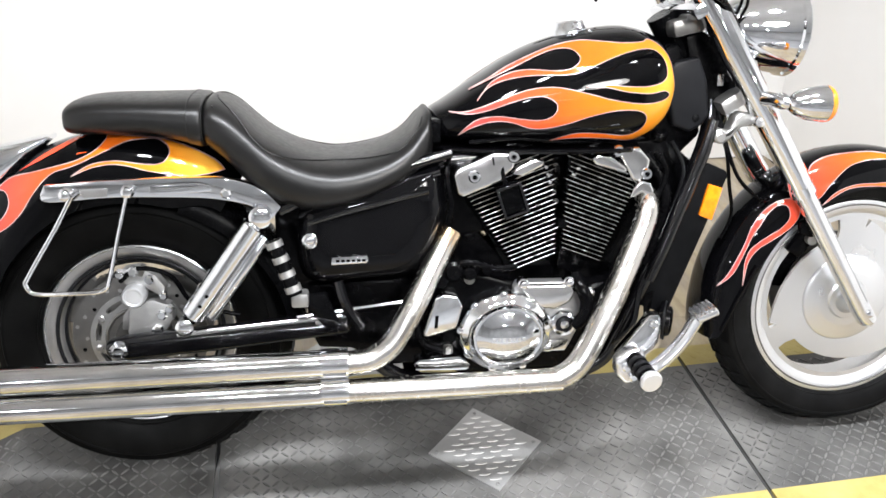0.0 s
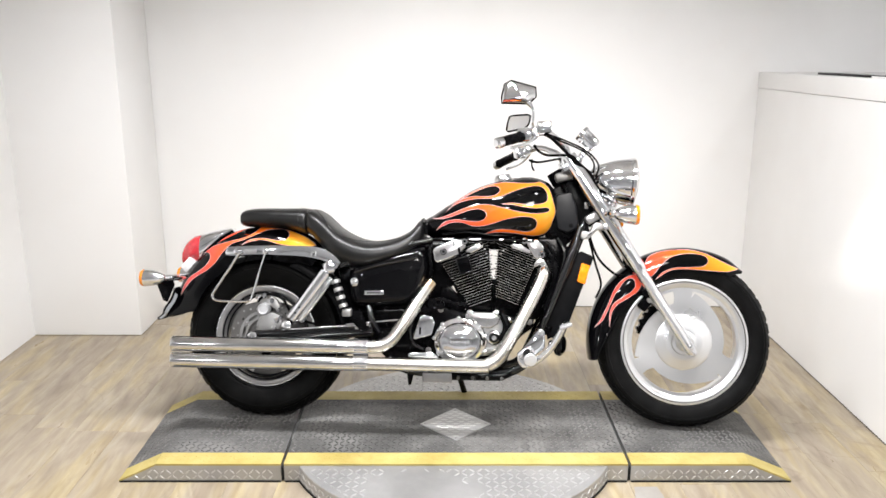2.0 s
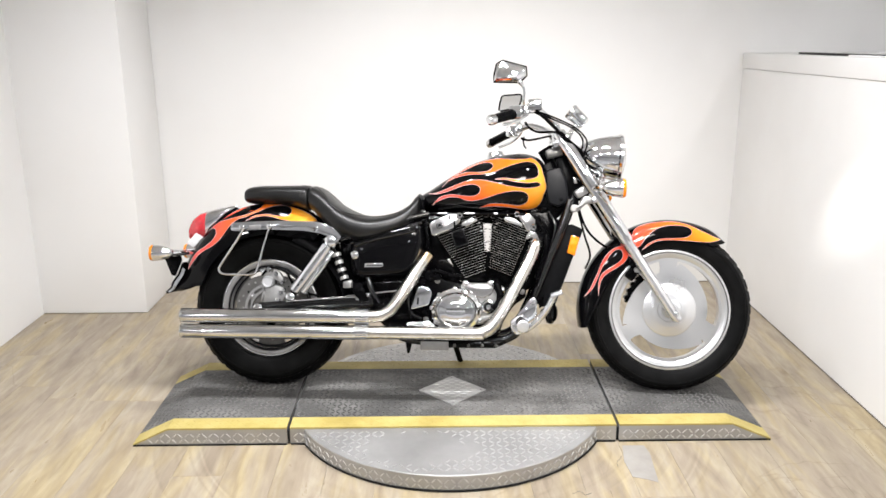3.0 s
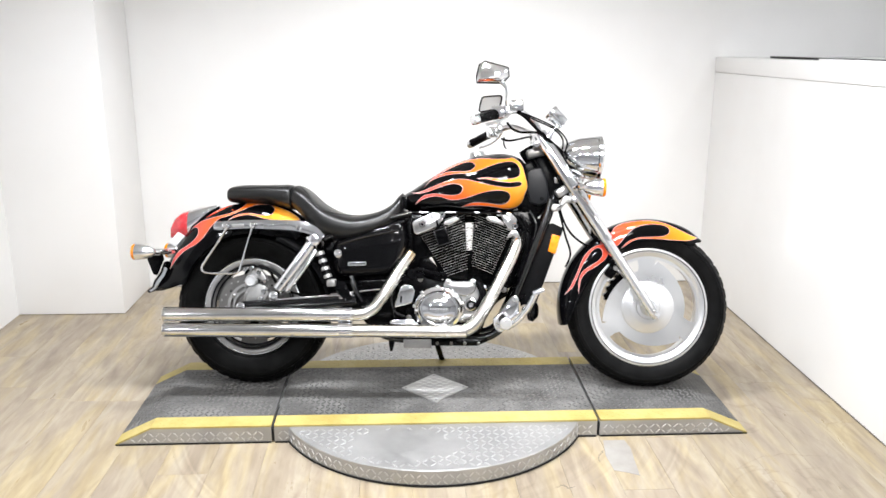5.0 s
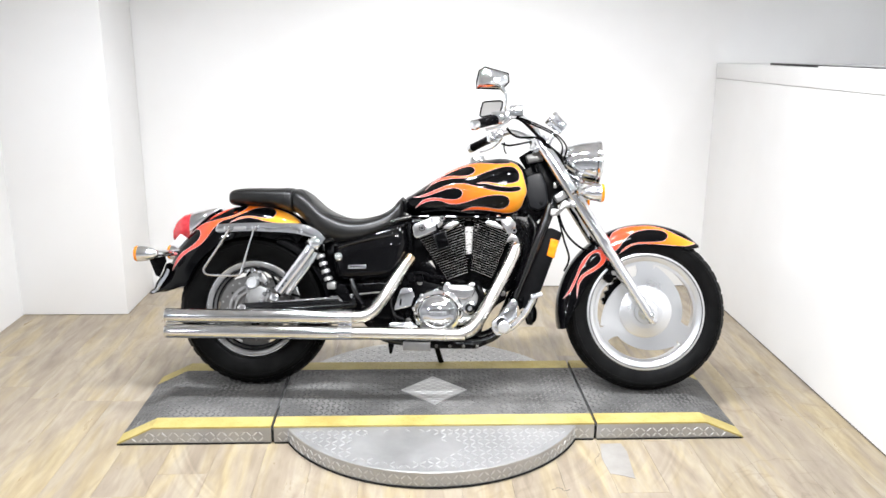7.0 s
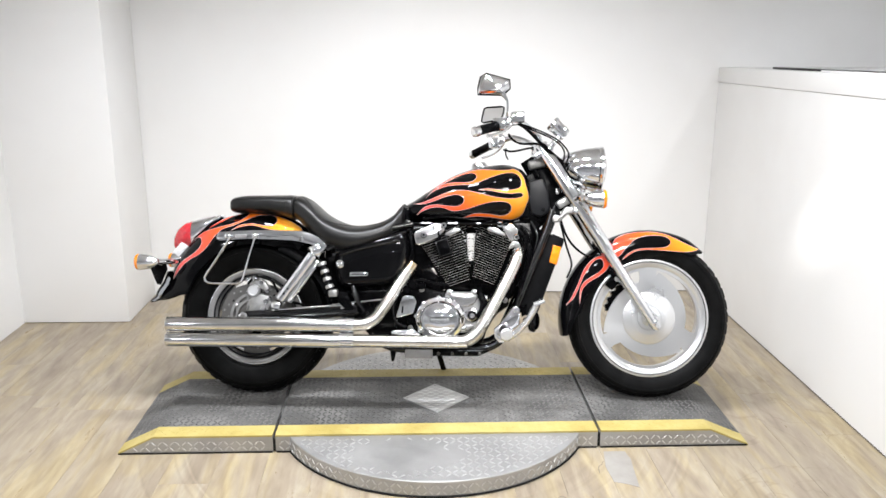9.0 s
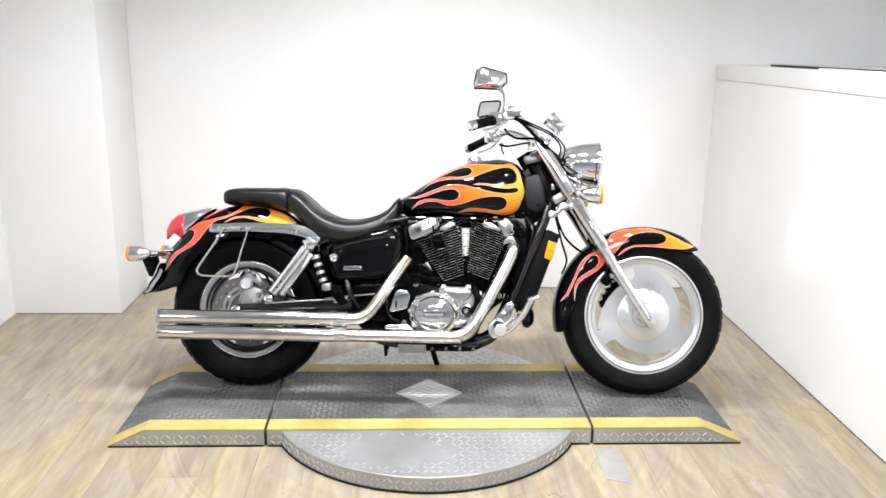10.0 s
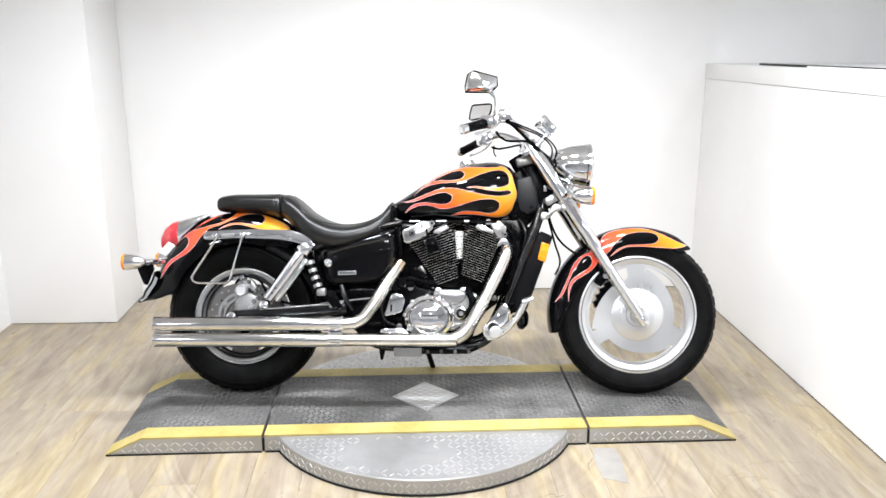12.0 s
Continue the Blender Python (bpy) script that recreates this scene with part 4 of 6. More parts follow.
part("knob", lathe([(0, 0.009), (0.012, 0.009), (0.014, 0.006), (0.014, 0)], SPC + Vector((-0.028, -0.026, -0.006)), (-0.7, -0.5, -0.2), 12), CHROME, sp)

# handlebar, grips, levers, mirrors
for s in (-1, 1):
    side = part("handlebar", tube(spline([(1.175, 0.0, 1.045), (1.172, s * 0.08, 1.047), (1.15, s * 0.14, 1.066), (1.09, s * 0.22, 1.098), (1.04, s * 0.265, 1.092), (0.975, s * 0.32, 1.068), (0.925, s * 0.375, 1.05)], 6), 0.0125, 14), CHROME, bike, "pulled-back chrome handlebar")
    g0, g1 = Vector((0.985, s * 0.308, 1.074)), Vector((0.912, s * 0.385, 1.044))
    gd = (g1 - g0).normalized()
    part("grip", tube([g0, g0 + gd * 0.004, g0 + gd * 0.01, g1 - gd * 0.01, g1 - gd * 0.004], [0.017, 0.021, 0.0185, 0.0185, 0.02], 18), PLASTIC, side, "black rubber grip")
    part("bar_end", lathe([(0, 0.020), (0.006, 0.021), (0.022, 0.019), (0.028, 0.012), (0.029, 0)], g1 - gd * 0.004, gd, 20), CHROME, side, "chrome grip end")
    part("switch_box", box(g0 - gd * 0.025 + Vector((0, 0, 0.002)), (0.052, 0.05, 0.05), 0.012, turn=Matrix.Rotation(radians(20 * s), 4, "Z")), CHROME, side, "chrome switch housing")
    part("clamp", box(g0 - gd * 0.062 + Vector((0.006, 0, 0.004)), (0.03, 0.04, 0.042), 0.009), CHROME, side)
    part("lever", tube(spline([g0 - gd * 0.05 + Vector((0.03, 0, 0.0)), g0 + Vector((0.05, s * 0.01, -0.005)), g0 + gd * 0.05 + Vector((0.05, s * 0.01, -0.018)), g1 + Vector((0.035, s * 0.01, -0.02))], 5), 0.0055, 10), CHROME, side, "chrome lever")
    part("riser", tube([(1.178, s * 0.045, 1.0), (1.174, s * 0.045, 1.045)], 0.017, 14), CHROME, side)
    foot = g0 - gd * 0.06
    if s < 0:
        # folded-edge shell seen from its back: two flat facets over a rounded lip
        back = [(0.914, 1.216), (0.924, 1.259), (0.946, 1.272), (1.035, 1.248), (1.037, 1.216), (1.012, 1.189), (0.914, 1.191)]
        shell = bmesh.new()
        for x, z in back:
            shell.verts.new((x, -0.318, z))
        for x, y, z in ((0.944, -0.346, 1.262), (0.990, -0.366, 1.206), (1.006, -0.352, 1.196), (0.922, -0.350, 1.200), (1.026, -0.340, 1.238), (1.028, -0.342, 1.218), (0.926, -0.340, 1.216)):
            shell.verts.new((x, y, z))
        bmesh.ops.convex_hull(shell, input=shell.verts[:])
        bmesh.ops.dissolve_limit(shell, angle_limit=radians(4), verts=shell.verts[:], edges=shell.edges[:])
        bmesh.ops.bevel(shell, geom=shell.edges[:], offset=0.003, segments=2, profile=0.6, affect="EDGES", clamp_overlap=True)
        mm = part("mirror", shell, CHROME, bike, "faceted chrome rear-view mirror", 25)
        ring = [((x - 0.975) * 0.93 + 0.975, (z - 1.228) * 0.93 + 1.228) for x, z in back]
        part("mirror_glass", slab(ring, -0.3178, -0.3155), MIRROR, mm)
        part("rim", tube([(x, -0.3172, z) for x, z in back], 0.0028, 8, loop=True), PLASTIC, mm, "black mirror rim")
        part("stem", tube(spline([foot, (1.026, -0.325, 1.12), (1.025, -0.333, 1.165), (1.006, -0.336, 1.194)], 6), [0.0055] * 12 + [0.006, 0.0065, 0.007, 0.008, 0.009, 0.010, 0.010], 12), CHROME, mm, "chrome mirror stem")
    else:
        corners = [(0.945, 1.190), (0.950, 1.222), (0.958, 1.250), (0.970, 1.254), (1.036, 1.253), (1.047, 1.248), (1.045, 1.225), (1.038, 1.205), (1.022, 1.194), (0.985, 1.188), (0.955, 1.184)]
        plane = [Vector((x, 0.345 - 0.55 * (x - 0.995), z)) for x, z in corners]
        mid = sum(plane, Vector()) / len(plane)
        n = Vector((0.48, 0.88, 0))
        mm = part("mirror", loft([[mid + (v - mid) * f + n * d for v in plane] for f, d in ((0.97, -0.002), (1.0, 0.0), (1.0, 0.008), (0.85, 0.022), (0.5, 0.030))]), CHROME, bike, "chrome rear-view mirror", 30)
        part("mirror_glass", loft([[mid + (v - mid) * 0.96 + n * d for v in plane] for d in (-0.0024, -0.0040)]), MIRROR, mm)
        part("rim", tube([mid + (v - mid) * 0.985 - n * 0.004 for v in plane], 0.004, 8, loop=True), PLASTIC, mm, "black mirror rim")
        part("stem", tube(spline([foot, foot + Vector((0.012, 0, 0.05)), (1.02, 0.345, 1.15), (1.005, 0.355, 1.19)], 5), 0.0055, 10), CHROME, mm, "chrome mirror stem")
part("brake_reservoir", box((1.070, -0.25, 1.116), (0.052, 0.055, 0.042), 0.006, turn=Matrix.Rotation(radians(-4), 4, "Y")), CHROME, bike, "chrome brake fluid reservoir")
CABLES = (([(1.07, -0.25, 1.093), (1.145, -0.2, 1.07), (1.224, -0.13, 1.046), (1.267, -0.08, 1.016), (1.275, -0.05, 0.985), (1.262, -0.02, 0.94)], 0.0035),
          ([(1.065, -0.255, 1.098), (1.15, -0.19, 1.078), (1.235, -0.12, 1.050), (1.285, -0.07, 1.012), (1.292, -0.04, 0.98), (1.272, -0.02, 0.93)], 0.0035),
          ([(1.065, -0.25, 1.095), (1.102, -0.23, 1.078), (1.166, -0.17, 1.029), (1.221, -0.12, 0.991), (1.268, -0.06, 0.961), (1.285, -0.02, 0.92)], 0.0065),
          ([(1.035, -0.26, 1.05), (1.054, -0.24, 1.030), (1.09, -0.2, 1.021), (1.154, -0.15, 1.027), (1.2, -0.1, 1.018), (1.235, -0.06, 0.985)], 0.0048),
          ([(1.04, 0.26, 1.05), (1.071, 0.25, 1.041), (1.106, 0.2, 1.04), (1.147, 0.1, 1.039), (1.187, 0.0, 1.032)], 0.005),
          ([(1.053, 0.25, 1.056), (1.051, 0.25, 1.035), (1.054, 0.25, 1.018), (1.063, 0.25, 1.004)], 0.0035))
for path, thick in CABLES:
    part("cable", tube(spline(path, 8), thick, 8), PLASTIC, bike, "black control cable")
part("cable", tube(spline([(1.245, -0.05, 0.78), (1.262, -0.09, 0.70), (1.285, -0.075, 0.62), (1.31, -0.05, 0.545), (1.29, -0.05, 0.49)], 8), 0.0042, 8), PLASTIC, bike)
part("brake_hose", tube(spline([(1.25, -0.06, 0.78), (1.272, -0.085, 0.69), (1.305, -0.085, 0.63), (1.36, -0.08, 0.585), (1.40, -0.05, 0.58)], 8), 0.0045, 8), PLASTIC, bike)

# tank
TANK = [(0.618, 0.768, 0.735, 0.03, 0.752), (0.632, 0.787, 0.722, 0.07, 0.757), (0.66, 0.803, 0.715, 0.098, 0.76), (0.724, 0.846, 0.712, 0.126, 0.772), (0.818, 0.905, 0.706, 0.148, 0.79), (0.912, 0.939, 0.704, 0.16, 0.80), (1.006, 0.955, 0.706, 0.163, 0.812), (1.06, 0.952, 0.715, 0.157, 0.825), (1.105, 0.934, 0.738, 0.136, 0.838), (1.132, 0.898, 0.775, 0.09, 0.842), (1.139, 0.865, 0.815, 0.03, 0.842)]


def stations(rows, n=4, e=2.3, ring=40):
    out = []
    k = len(rows)
    for i in range(k - 1):
        p = [rows[min(max(i + j, 0), k - 1)] for j in (-1, 0, 1, 2)]
        for s in range(n):
            t = s / n
            v = [0.5 * (2 * b + (c - a) * t + (2 * a - 5 * b + 4 * c - d) * t * t + (3 * b - a - 3 * c + d) * t ** 3) for a, b, c, d in zip(*p)]
            out.append(superring(*v, n=ring, e=e))
    out.append(superring(*rows[-1], n=ring, e=e))
    return out


tank = part("fuel_tank", loft(stations(TANK, 4, 2.25, 56)), BLACK, bike, "gloss black teardrop fuel tank with flames", 60)
part("tank_lip", loft([superring(x, 0.716, 0.698, w, 0.707, n=24, e=3.5) for x, w in ((0.625, 0.05), (0.65, 0.085), (0.75, 0.115), (0.95, 0.135), (1.04, 0.12), (1.07, 0.08))]), BLACK, tank)
part("fuel_cap", lathe([(-0.012, 0.036), (0.004, 0.036), (0.010, 0.032), (0.018, 0.03), (0.02, 0.026), (0.021, 0)], (0.928, 0.0, 0.944), (-0.1, 0, 1), 32), CHROME, tank, "chrome fuel cap")
part("tank_mount", box((0.632, -0.07, 0.748), (0.022, 0.04, 0.05), 0.006), SATIN, tank)

# seat
SEAT = [(0.168, 0.79, 0.735, 0.09, 0.765), (0.174, 0.808, 0.722, 0.124, 0.768), (0.19, 0.818, 0.71, 0.137, 0.765), (0.22, 0.808, 0.68, 0.146, 0.75), (0.25, 0.785, 0.645, 0.153, 0.725), (0.30, 0.742, 0.603, 0.168, 0.68), (0.37, 0.708, 0.585, 0.174, 0.65), (0.44, 0.697, 0.593, 0.172, 0.645), (0.52, 0.712, 0.62, 0.157, 0.66), (0.575, 0.741, 0.645, 0.14, 0.688), (0.603, 0.773, 0.662, 0.122, 0.71), (0.619, 0.790, 0.676, 0.107, 0.727), (0.628, 0.780, 0.70, 0.08, 0.732)]
saddle = part("saddle", loft(stations(SEAT, 4, 2.7, 48)), LEATHER, bike, "black smooth vinyl rider saddle", 60)
PILLION = [(-0.094, 0.79, 0.757, 0.06, 0.774), (-0.09, 0.802, 0.749, 0.09, 0.776), (-0.07, 0.812, 0.744, 0.107, 0.778), (-0.02, 0.818, 0.744, 0.118, 0.78), (0.06, 0.819, 0.742, 0.126, 0.78), (0.12, 0.82, 0.732, 0.132, 0.775), (0.166, 0.82, 0.718, 0.135, 0.77), (0.173, 0.814, 0.722, 0.13, 0.77)]
pillion = part("pillion_pad", loft(stations(PILLION, 4, 3.0, 44)), LEATHER, bike, "black vinyl passenger pad", 60)
part("seam", tube([v + Vector((0, 0, 0)) for v in superring(0.147, 0.8205, 0.724, 0.1335, 0.773, n=48, e=3.0)], 0.0018, 6, loop=True), LEATHER, pillion)
part("seam", tube([v for v in superring(0.172, 0.815, 0.722, 0.128, 0.768, n=48, e=2.8)], 0.003, 8, loop=True), LEATHER, saddle)

# rear fender
rc = (0.01, RZ)
rf_top = keyed([(58, 0.418), (72, 0.428), (90, 0.43), (110, 0.43), (125, 0.415), (145, 0.402), (158, 0.396), (168, 0.412), (173, 0.438)])
rf_low = keyed([(58, 0.33), (75, 0.30), (110, 0.298), (140, 0.288), (157, 0.282), (161, 0.285), (165, 0.325), (169, 0.375), (173, 0.425)])
rear_fender = part("rear_fender", arch(rc, radians(56), radians(172.5), rf_top, rf_low, keyed([(56, 0.10), (75, 0.115), (150, 0.115), (165, 0.105), (173, 0.085)]), 60, 10, 2.8), BLACK, bike, "gloss black rear fender with flames", 40)
part("fender_trim", arch(rc, radians(155), radians(171.6), lambda a: rf_top(a) + 0.004, lambda a: rf_top(a) - 0.027 + 0.008 * max(0.0, (a - radians(166)) / radians(7)), keyed([(150, 0.117), (165, 0.108), (173, 0.089)]), 24, 10, 2.8), TRIMGREY, rear_fender, "grey chrome fender tail trim")
part("fender_edge", arch(rc, radians(153), radians(172), lambda a: rf_top(a) + 0.008, lambda a: rf_top(a) - 0.008, keyed([(150, 0.108), (165, 0.100), (173, 0.080)]), 24, 10, 2.8), BLACK, rear_fender)
part("inner_fender", arch(rc, radians(0), radians(70), keyed([(0, 0.345), (70, 0.35)]), keyed([(0, 0.31), (70, 0.29)]), keyed([(0, 0.095), (70, 0.1)])), PLASTIC, bike)

# tail lamp
tl = part("tail_lamp", loft([superring(x, zt, zb, w, (zt + zb) / 2, n=24, e=2.8) for x, zt, zb, w in ((-0.14, 0.738, 0.728, 0.03), (-0.18, 0.732, 0.69, 0.05), (-0.23, 0.722, 0.635, 0.06), (-0.262, 0.713, 0.602, 0.063))]), CHROME, bike, "chrome tail lamp housing")
part("lens", loft([superring(x, zt, zb, w, (zt + zb) / 2, n=24, e=2.8) for x, zt, zb, w in ((-0.262, 0.713, 0.602, 0.064), (-0.29, 0.706, 0.596, 0.065), (-0.318, 0.685, 0.59, 0.059), (-0.335, 0.655, 0.592, 0.048), (-0.341, 0.625, 0.6, 0.03))]), RED, tl, "red tail lamp lens")
part("white_lens", box((-0.305, 0, 0.592), (0.06, 0.125, 0.036), 0.008, turn=Matrix.Rotation(radians(-50), 4, "Y")), CLEARLENS, tl)
part("plate_bracket", slab([(-0.42, 0.525), (-0.35, 0.53), (-0.345, 0.51), (-0.372, 0.445), (-0.388, 0.45)], -0.10, -0.09, 0.003), SATIN, bike, "black rear bracket")

# fender rails, bag hoops
for s in (-1, 1):
    top = spline([(-0.118, 0.664), (0.0, 0.671), (0.14, 0.673), (0.23, 0.668), (0.285, 0.645), (0.318, 0.612)], 6)
    low = spline([(0.30, 0.588), (0.262, 0.615), (0.20, 0.63), (0.14, 0.635), (0.0, 0.638), (-0.112, 0.631), (-0.127, 0.646)], 6)
    y = s * 0.142
    rail = part("fender_rail", slab([(v.x, v.y) for v in top + low], y - 0.011, y + 0.011, 0.004), CHROME, bike, "chrome fender strut")
    y0, y1 = sorted((y + s * 0.0095, y + s * 0.0122))
    # no hollow here: a thin dark plate gives the recess its shade
    part("recess", slab([(-0.056, 0.655), (-0.004, 0.657), (-0.006, 0.640), (-0.05, 0.639)], y0, y1, 0.001), DULL, rail, "thin dark plate standing in for a shaded recess")
    part("raised_panel", slab([(0.073, 0.660), (0.165, 0.663), (0.19, 0.656), (0.186, 0.646), (0.156, 0.644), (0.072, 0.642)], y0, y1, 0.0012), CHROME, rail)
    part("panel_line", slab([(0.082, 0.654), (0.15, 0.656), (0.15, 0.6545), (0.082, 0.6525)], y + s * 0.0122 - 0.0004, y + s * 0.0122 + 0.0004), DULL, rail)
    for bx, bz in ((-0.078, 0.648), (0.034, 0.651)):
        part("knob", lathe([(0, 0.013), (0.01, 0.013), (0.014, 0.010), (0.022, 0.010), (0.024, 0.006), (0.024, 0)], (bx, y + s * 0.011, bz), (0, s, 0), 16), CHROME, rail)
    part("bolt", lathe([(0, 0.011), (0.006, 0.011), (0.009, 0.007), (0.009, 0)], (0.215, y + s * 0.011, 0.642), (0, s, 0), 6), CHROME, rail)
    hoop = spline([(-0.066, s * 0.17, 0.645), (-0.1, s * 0.178, 0.585), (-0.155, s * 0.185, 0.498), (-0.162, s * 0.186, 0.478), (-0.146, s * 0.186, 0.461), (-0.08, s * 0.186, 0.459), (-0.025, s * 0.185, 0.462), (-0.01, s * 0.184, 0.486), (0.013, s * 0.178, 0.57), (0.034, s * 0.17, 0.645)], 5)
    part("bag_hoop", tube(hoop, 0.0045, 10), CHROME, bike, "bent chrome saddlebag support")

# shocks
for s in (-1, 1):
    a, b = Vector((0.278, s * 0.155, 0.595)), Vector((0.106, s * 0.155, 0.355))
    d = (b - a).normalized()
    sh = part("shock", tube([a + d * 0.02, a + d * 0.024, a + d * 0.245, a + d * 0.25], [0.02, 0.0255, 0.0245, 0.02], 24), CHROME, bike, "chrome rear shock absorber")
    part("lower_tube", tube([a + d * 0.24, a + d * 0.275], 0.013, 18), SATIN, sh)
    part("top_eye", lathe([(0, 0.022), (0.03, 0.022), (0.034, 0.016), (0.034, 0)], a + Vector((0, s * -0.015, 0)), (0, s, 0), 20), CHROME, sh)
    part("bottom_eye", lathe([(0, 0.018), (0.03, 0.018), (0.034, 0.011), (0.034, 0)], b - d * 0.02 + Vector((0, s * -0.015, 0)), (0, s, 0), 20), CHROME, sh)
    k = Vector((0.022, 0, -0.004))
    part("reservoir_tube", tube([a + d * 0.045 + k * 1.6, a + d * 0.05 + k * 1.6, a + d * 0.245 + k * 1.6, a + d * 0.25 + k * 1.6], [0.009, 0.0125, 0.0125, 0.009], 16), CHROME, sh)
    for f in (0.19, 0.215):
        part("hole", lathe([(0, 0.004), (0.0015, 0.004), (0.0015, 0)], a + d * f + Vector((0, s * 0.0235, 0)), (0, s, 0), 8), SATIN, sh)

# rear wheel and brake
rw = part("rear_wheel", rim_ring(rc, 0.194, 0.11), DULL, bike, "cast aluminium rear wheel rim", 40)
part("rim_lip", tube([(rc[0] + 0.1965 * math.cos(q * math.pi / 40), -0.0575, rc[1] + 0.1965 * math.sin(q * math.pi / 40)) for q in range(80)], 0.0045, 8, loop=True), POLISHED, rw, "bright machined rim lip")
# dark rings put the shade of the rear rim's grooves into colour
for rr, ry, rt in ((0.1705, -0.0575, 0.0042), (0.1585, -0.041, 0.003)):
    part("rim_groove_shade", tube([(rc[0] + rr * math.cos(q * math.pi / 40), ry, rc[1] + rr * math.sin(q * math.pi / 40)) for q in range(80)], rt, 8, loop=True), GREYPLASTIC, rw, "dark ring standing in for the shade of a rim groove")
make_tyre(rw, rc, RR, 0.194, 0.168, 0.045, 40, RUBBER, "black rubber tyre")
RS = [radians(a) for a in (90, 210, 330)]
part("wheel_disc", slotted_disc(rc, -0.03, 0.02, 0.168, RS, (radians(38), 0.132, 0.157, 0.148)), ROTOR, rw, "cast wheel disc with curved slots", 30)
part("hub", lathe([(-0.05, 0.05), (-0.045, 0.06), (0.05, 0.06), (0.055, 0.05)], (0.01, 0, RZ), (0, 1, 0), 32), CAST, rw)
rot = slotted_disc(rc, -0.068, 0.005, 0.138, [radians(q) for q in (10, 82, 154, 226, 298)], (radians(22), 0.075, 0.086, 0.085))
rotor = part("brake_rotor", rot, ROTOR, rw, "drilled steel brake disc", 30)
for q in range(30):
    a, r = 2 * math.pi * q / 30, (0.109, 0.119, 0.129)[q % 3]
    part("hole", lathe([(0, 0.0042), (0.0008, 0.0042), (0.0008, 0)], (0.01 + r * math.cos(a), -0.0682, RZ + r * math.sin(a)), (0, -1, 0), 8), CAST if q % 4 else SATIN, rotor)
carrier = slotted_disc(rc, -0.075, 0.006, 0.101, [radians(q) for q in (-10, 35, 80, 125, 170, 215, 260, 305)], (radians(13), 0.078, 0.090, 0.082))
part("carrier", carrier, CAST, rotor, "cast carrier ring with notches", 30)
for q in range(8):
    a = radians(12.5 + 45 * q)
    part("bolt", lathe([(0, 0.008), (0.005, 0.008), (0.007, 0.005), (0.007, 0)], (0.01 + 0.086 * math.cos(a), -0.075, RZ + 0.086 * math.sin(a)), (0, -1, 0), 6), DULL, rotor)
part("hub_cap", lathe([(0, 0.070), (0.005, 0.070), (0.008, 0.066), (0.003, 0.062), (0.003, 0.050), (0.010, 0.046), (0.012, 0.030), (0.012, 0)], (0.01, -0.075, RZ), (0, -1, 0), 40), ROTOR, rw, "dark stepped hub")
cal = part("rear_caliper", slab([(0.004, 0.405), (-0.006, 0.345), (0.004, 0.333), (0.064, 0.336), (0.090, 0.372), (0.084, 0.404), (0.05, 0.416)], -0.118, -0.080, 0.010), CAST, bike, "cast silver rear brake caliper")
part("piston_cap", lathe([(0, 0.0235), (0.030, 0.0235), (0.036, 0.020), (0.036, 0.017), (0.034, 0.015), (0.034, 0)], (0.017, -0.10, 0.428), (0, -1, 0), 28), FROST, cal, "round alloy piston cap")
part("caliper_bridge", slab([(-0.012, 0.462), (-0.004, 0.482), (0.026, 0.486), (0.060, 0.466), (0.078, 0.440), (0.070, 0.418), (0.035, 0.44), (0.0, 0.446)], -0.112, -0.078, 0.008), CAST, cal)
for bx, bz, r in ((-0.009, 0.474, 0.010), (0.018, 0.479, 0.011), (0.048, 0.460, 0.010), (0.074, 0.425, 0.009), (0.057, 0.352, 0.013), (0.067, 0.384, 0.011), (0.082, 0.396, 0.009)):
    part("bolt", lathe([(0, r), (0.012, r), (0.015, r * 0.7), (0.015, 0)], (bx, -0.112, bz), (0, -1, 0), 6), CHROME, cal)
part("bleed_nipple", tube([(0.030, -0.112, 0.468), (0.040, -0.118, 0.492)], 0.005, 8), ROTOR, cal)
part("caliper_arm", slab([(0.0, 0.345), (0.012, 0.40), (0.004, 0.402), (-0.016, 0.375), (-0.02, 0.345)], -0.098, -0.084, 0.004), DULL, cal)
part("banjo_hose", tube(spline([(-0.01, -0.11, 0.455), (0.03, -0.12, 0.485), (0.09, -0.115, 0.465), (0.13, -0.105, 0.40), (0.22, -0.1, 0.37)], 6), 0.005, 8), PLASTIC, cal)
part("swingarm", slab([(-0.045, 0.338), (0.0, 0.347), (0.2, 0.362), (0.45, 0.385), (0.45, 0.335), (0.2, 0.31), (0.0, 0.295), (-0.045, 0.305)], -0.15, -0.115, 0.016, 4), FRAMEBLACK, bike, "black swingarm")
part("swingarm", slab([(-0.045, 0.338), (0.0, 0.347), (0.2, 0.362), (0.45, 0.385), (0.45, 0.335), (0.2, 0.31), (0.0, 0.295), (-0.045, 0.305)], 0.11, 0.15, 0.016, 4), FRAMEBLACK, bike, "black swingarm")
part("axle_nut", lathe([(0, 0.02), (0.012, 0.02), (0.014, 0.013), (0.02, 0.012), (0.02, 0)], (-0.015, -0.15, 0.325), (0, -1, 0), 6), CHROME, bike)
part("torque_rod", tube([(0.10, -0.152, 0.352), (0.43, -0.152, 0.378)], 0.0055, 10), COVER, bike, "bright torque rod")

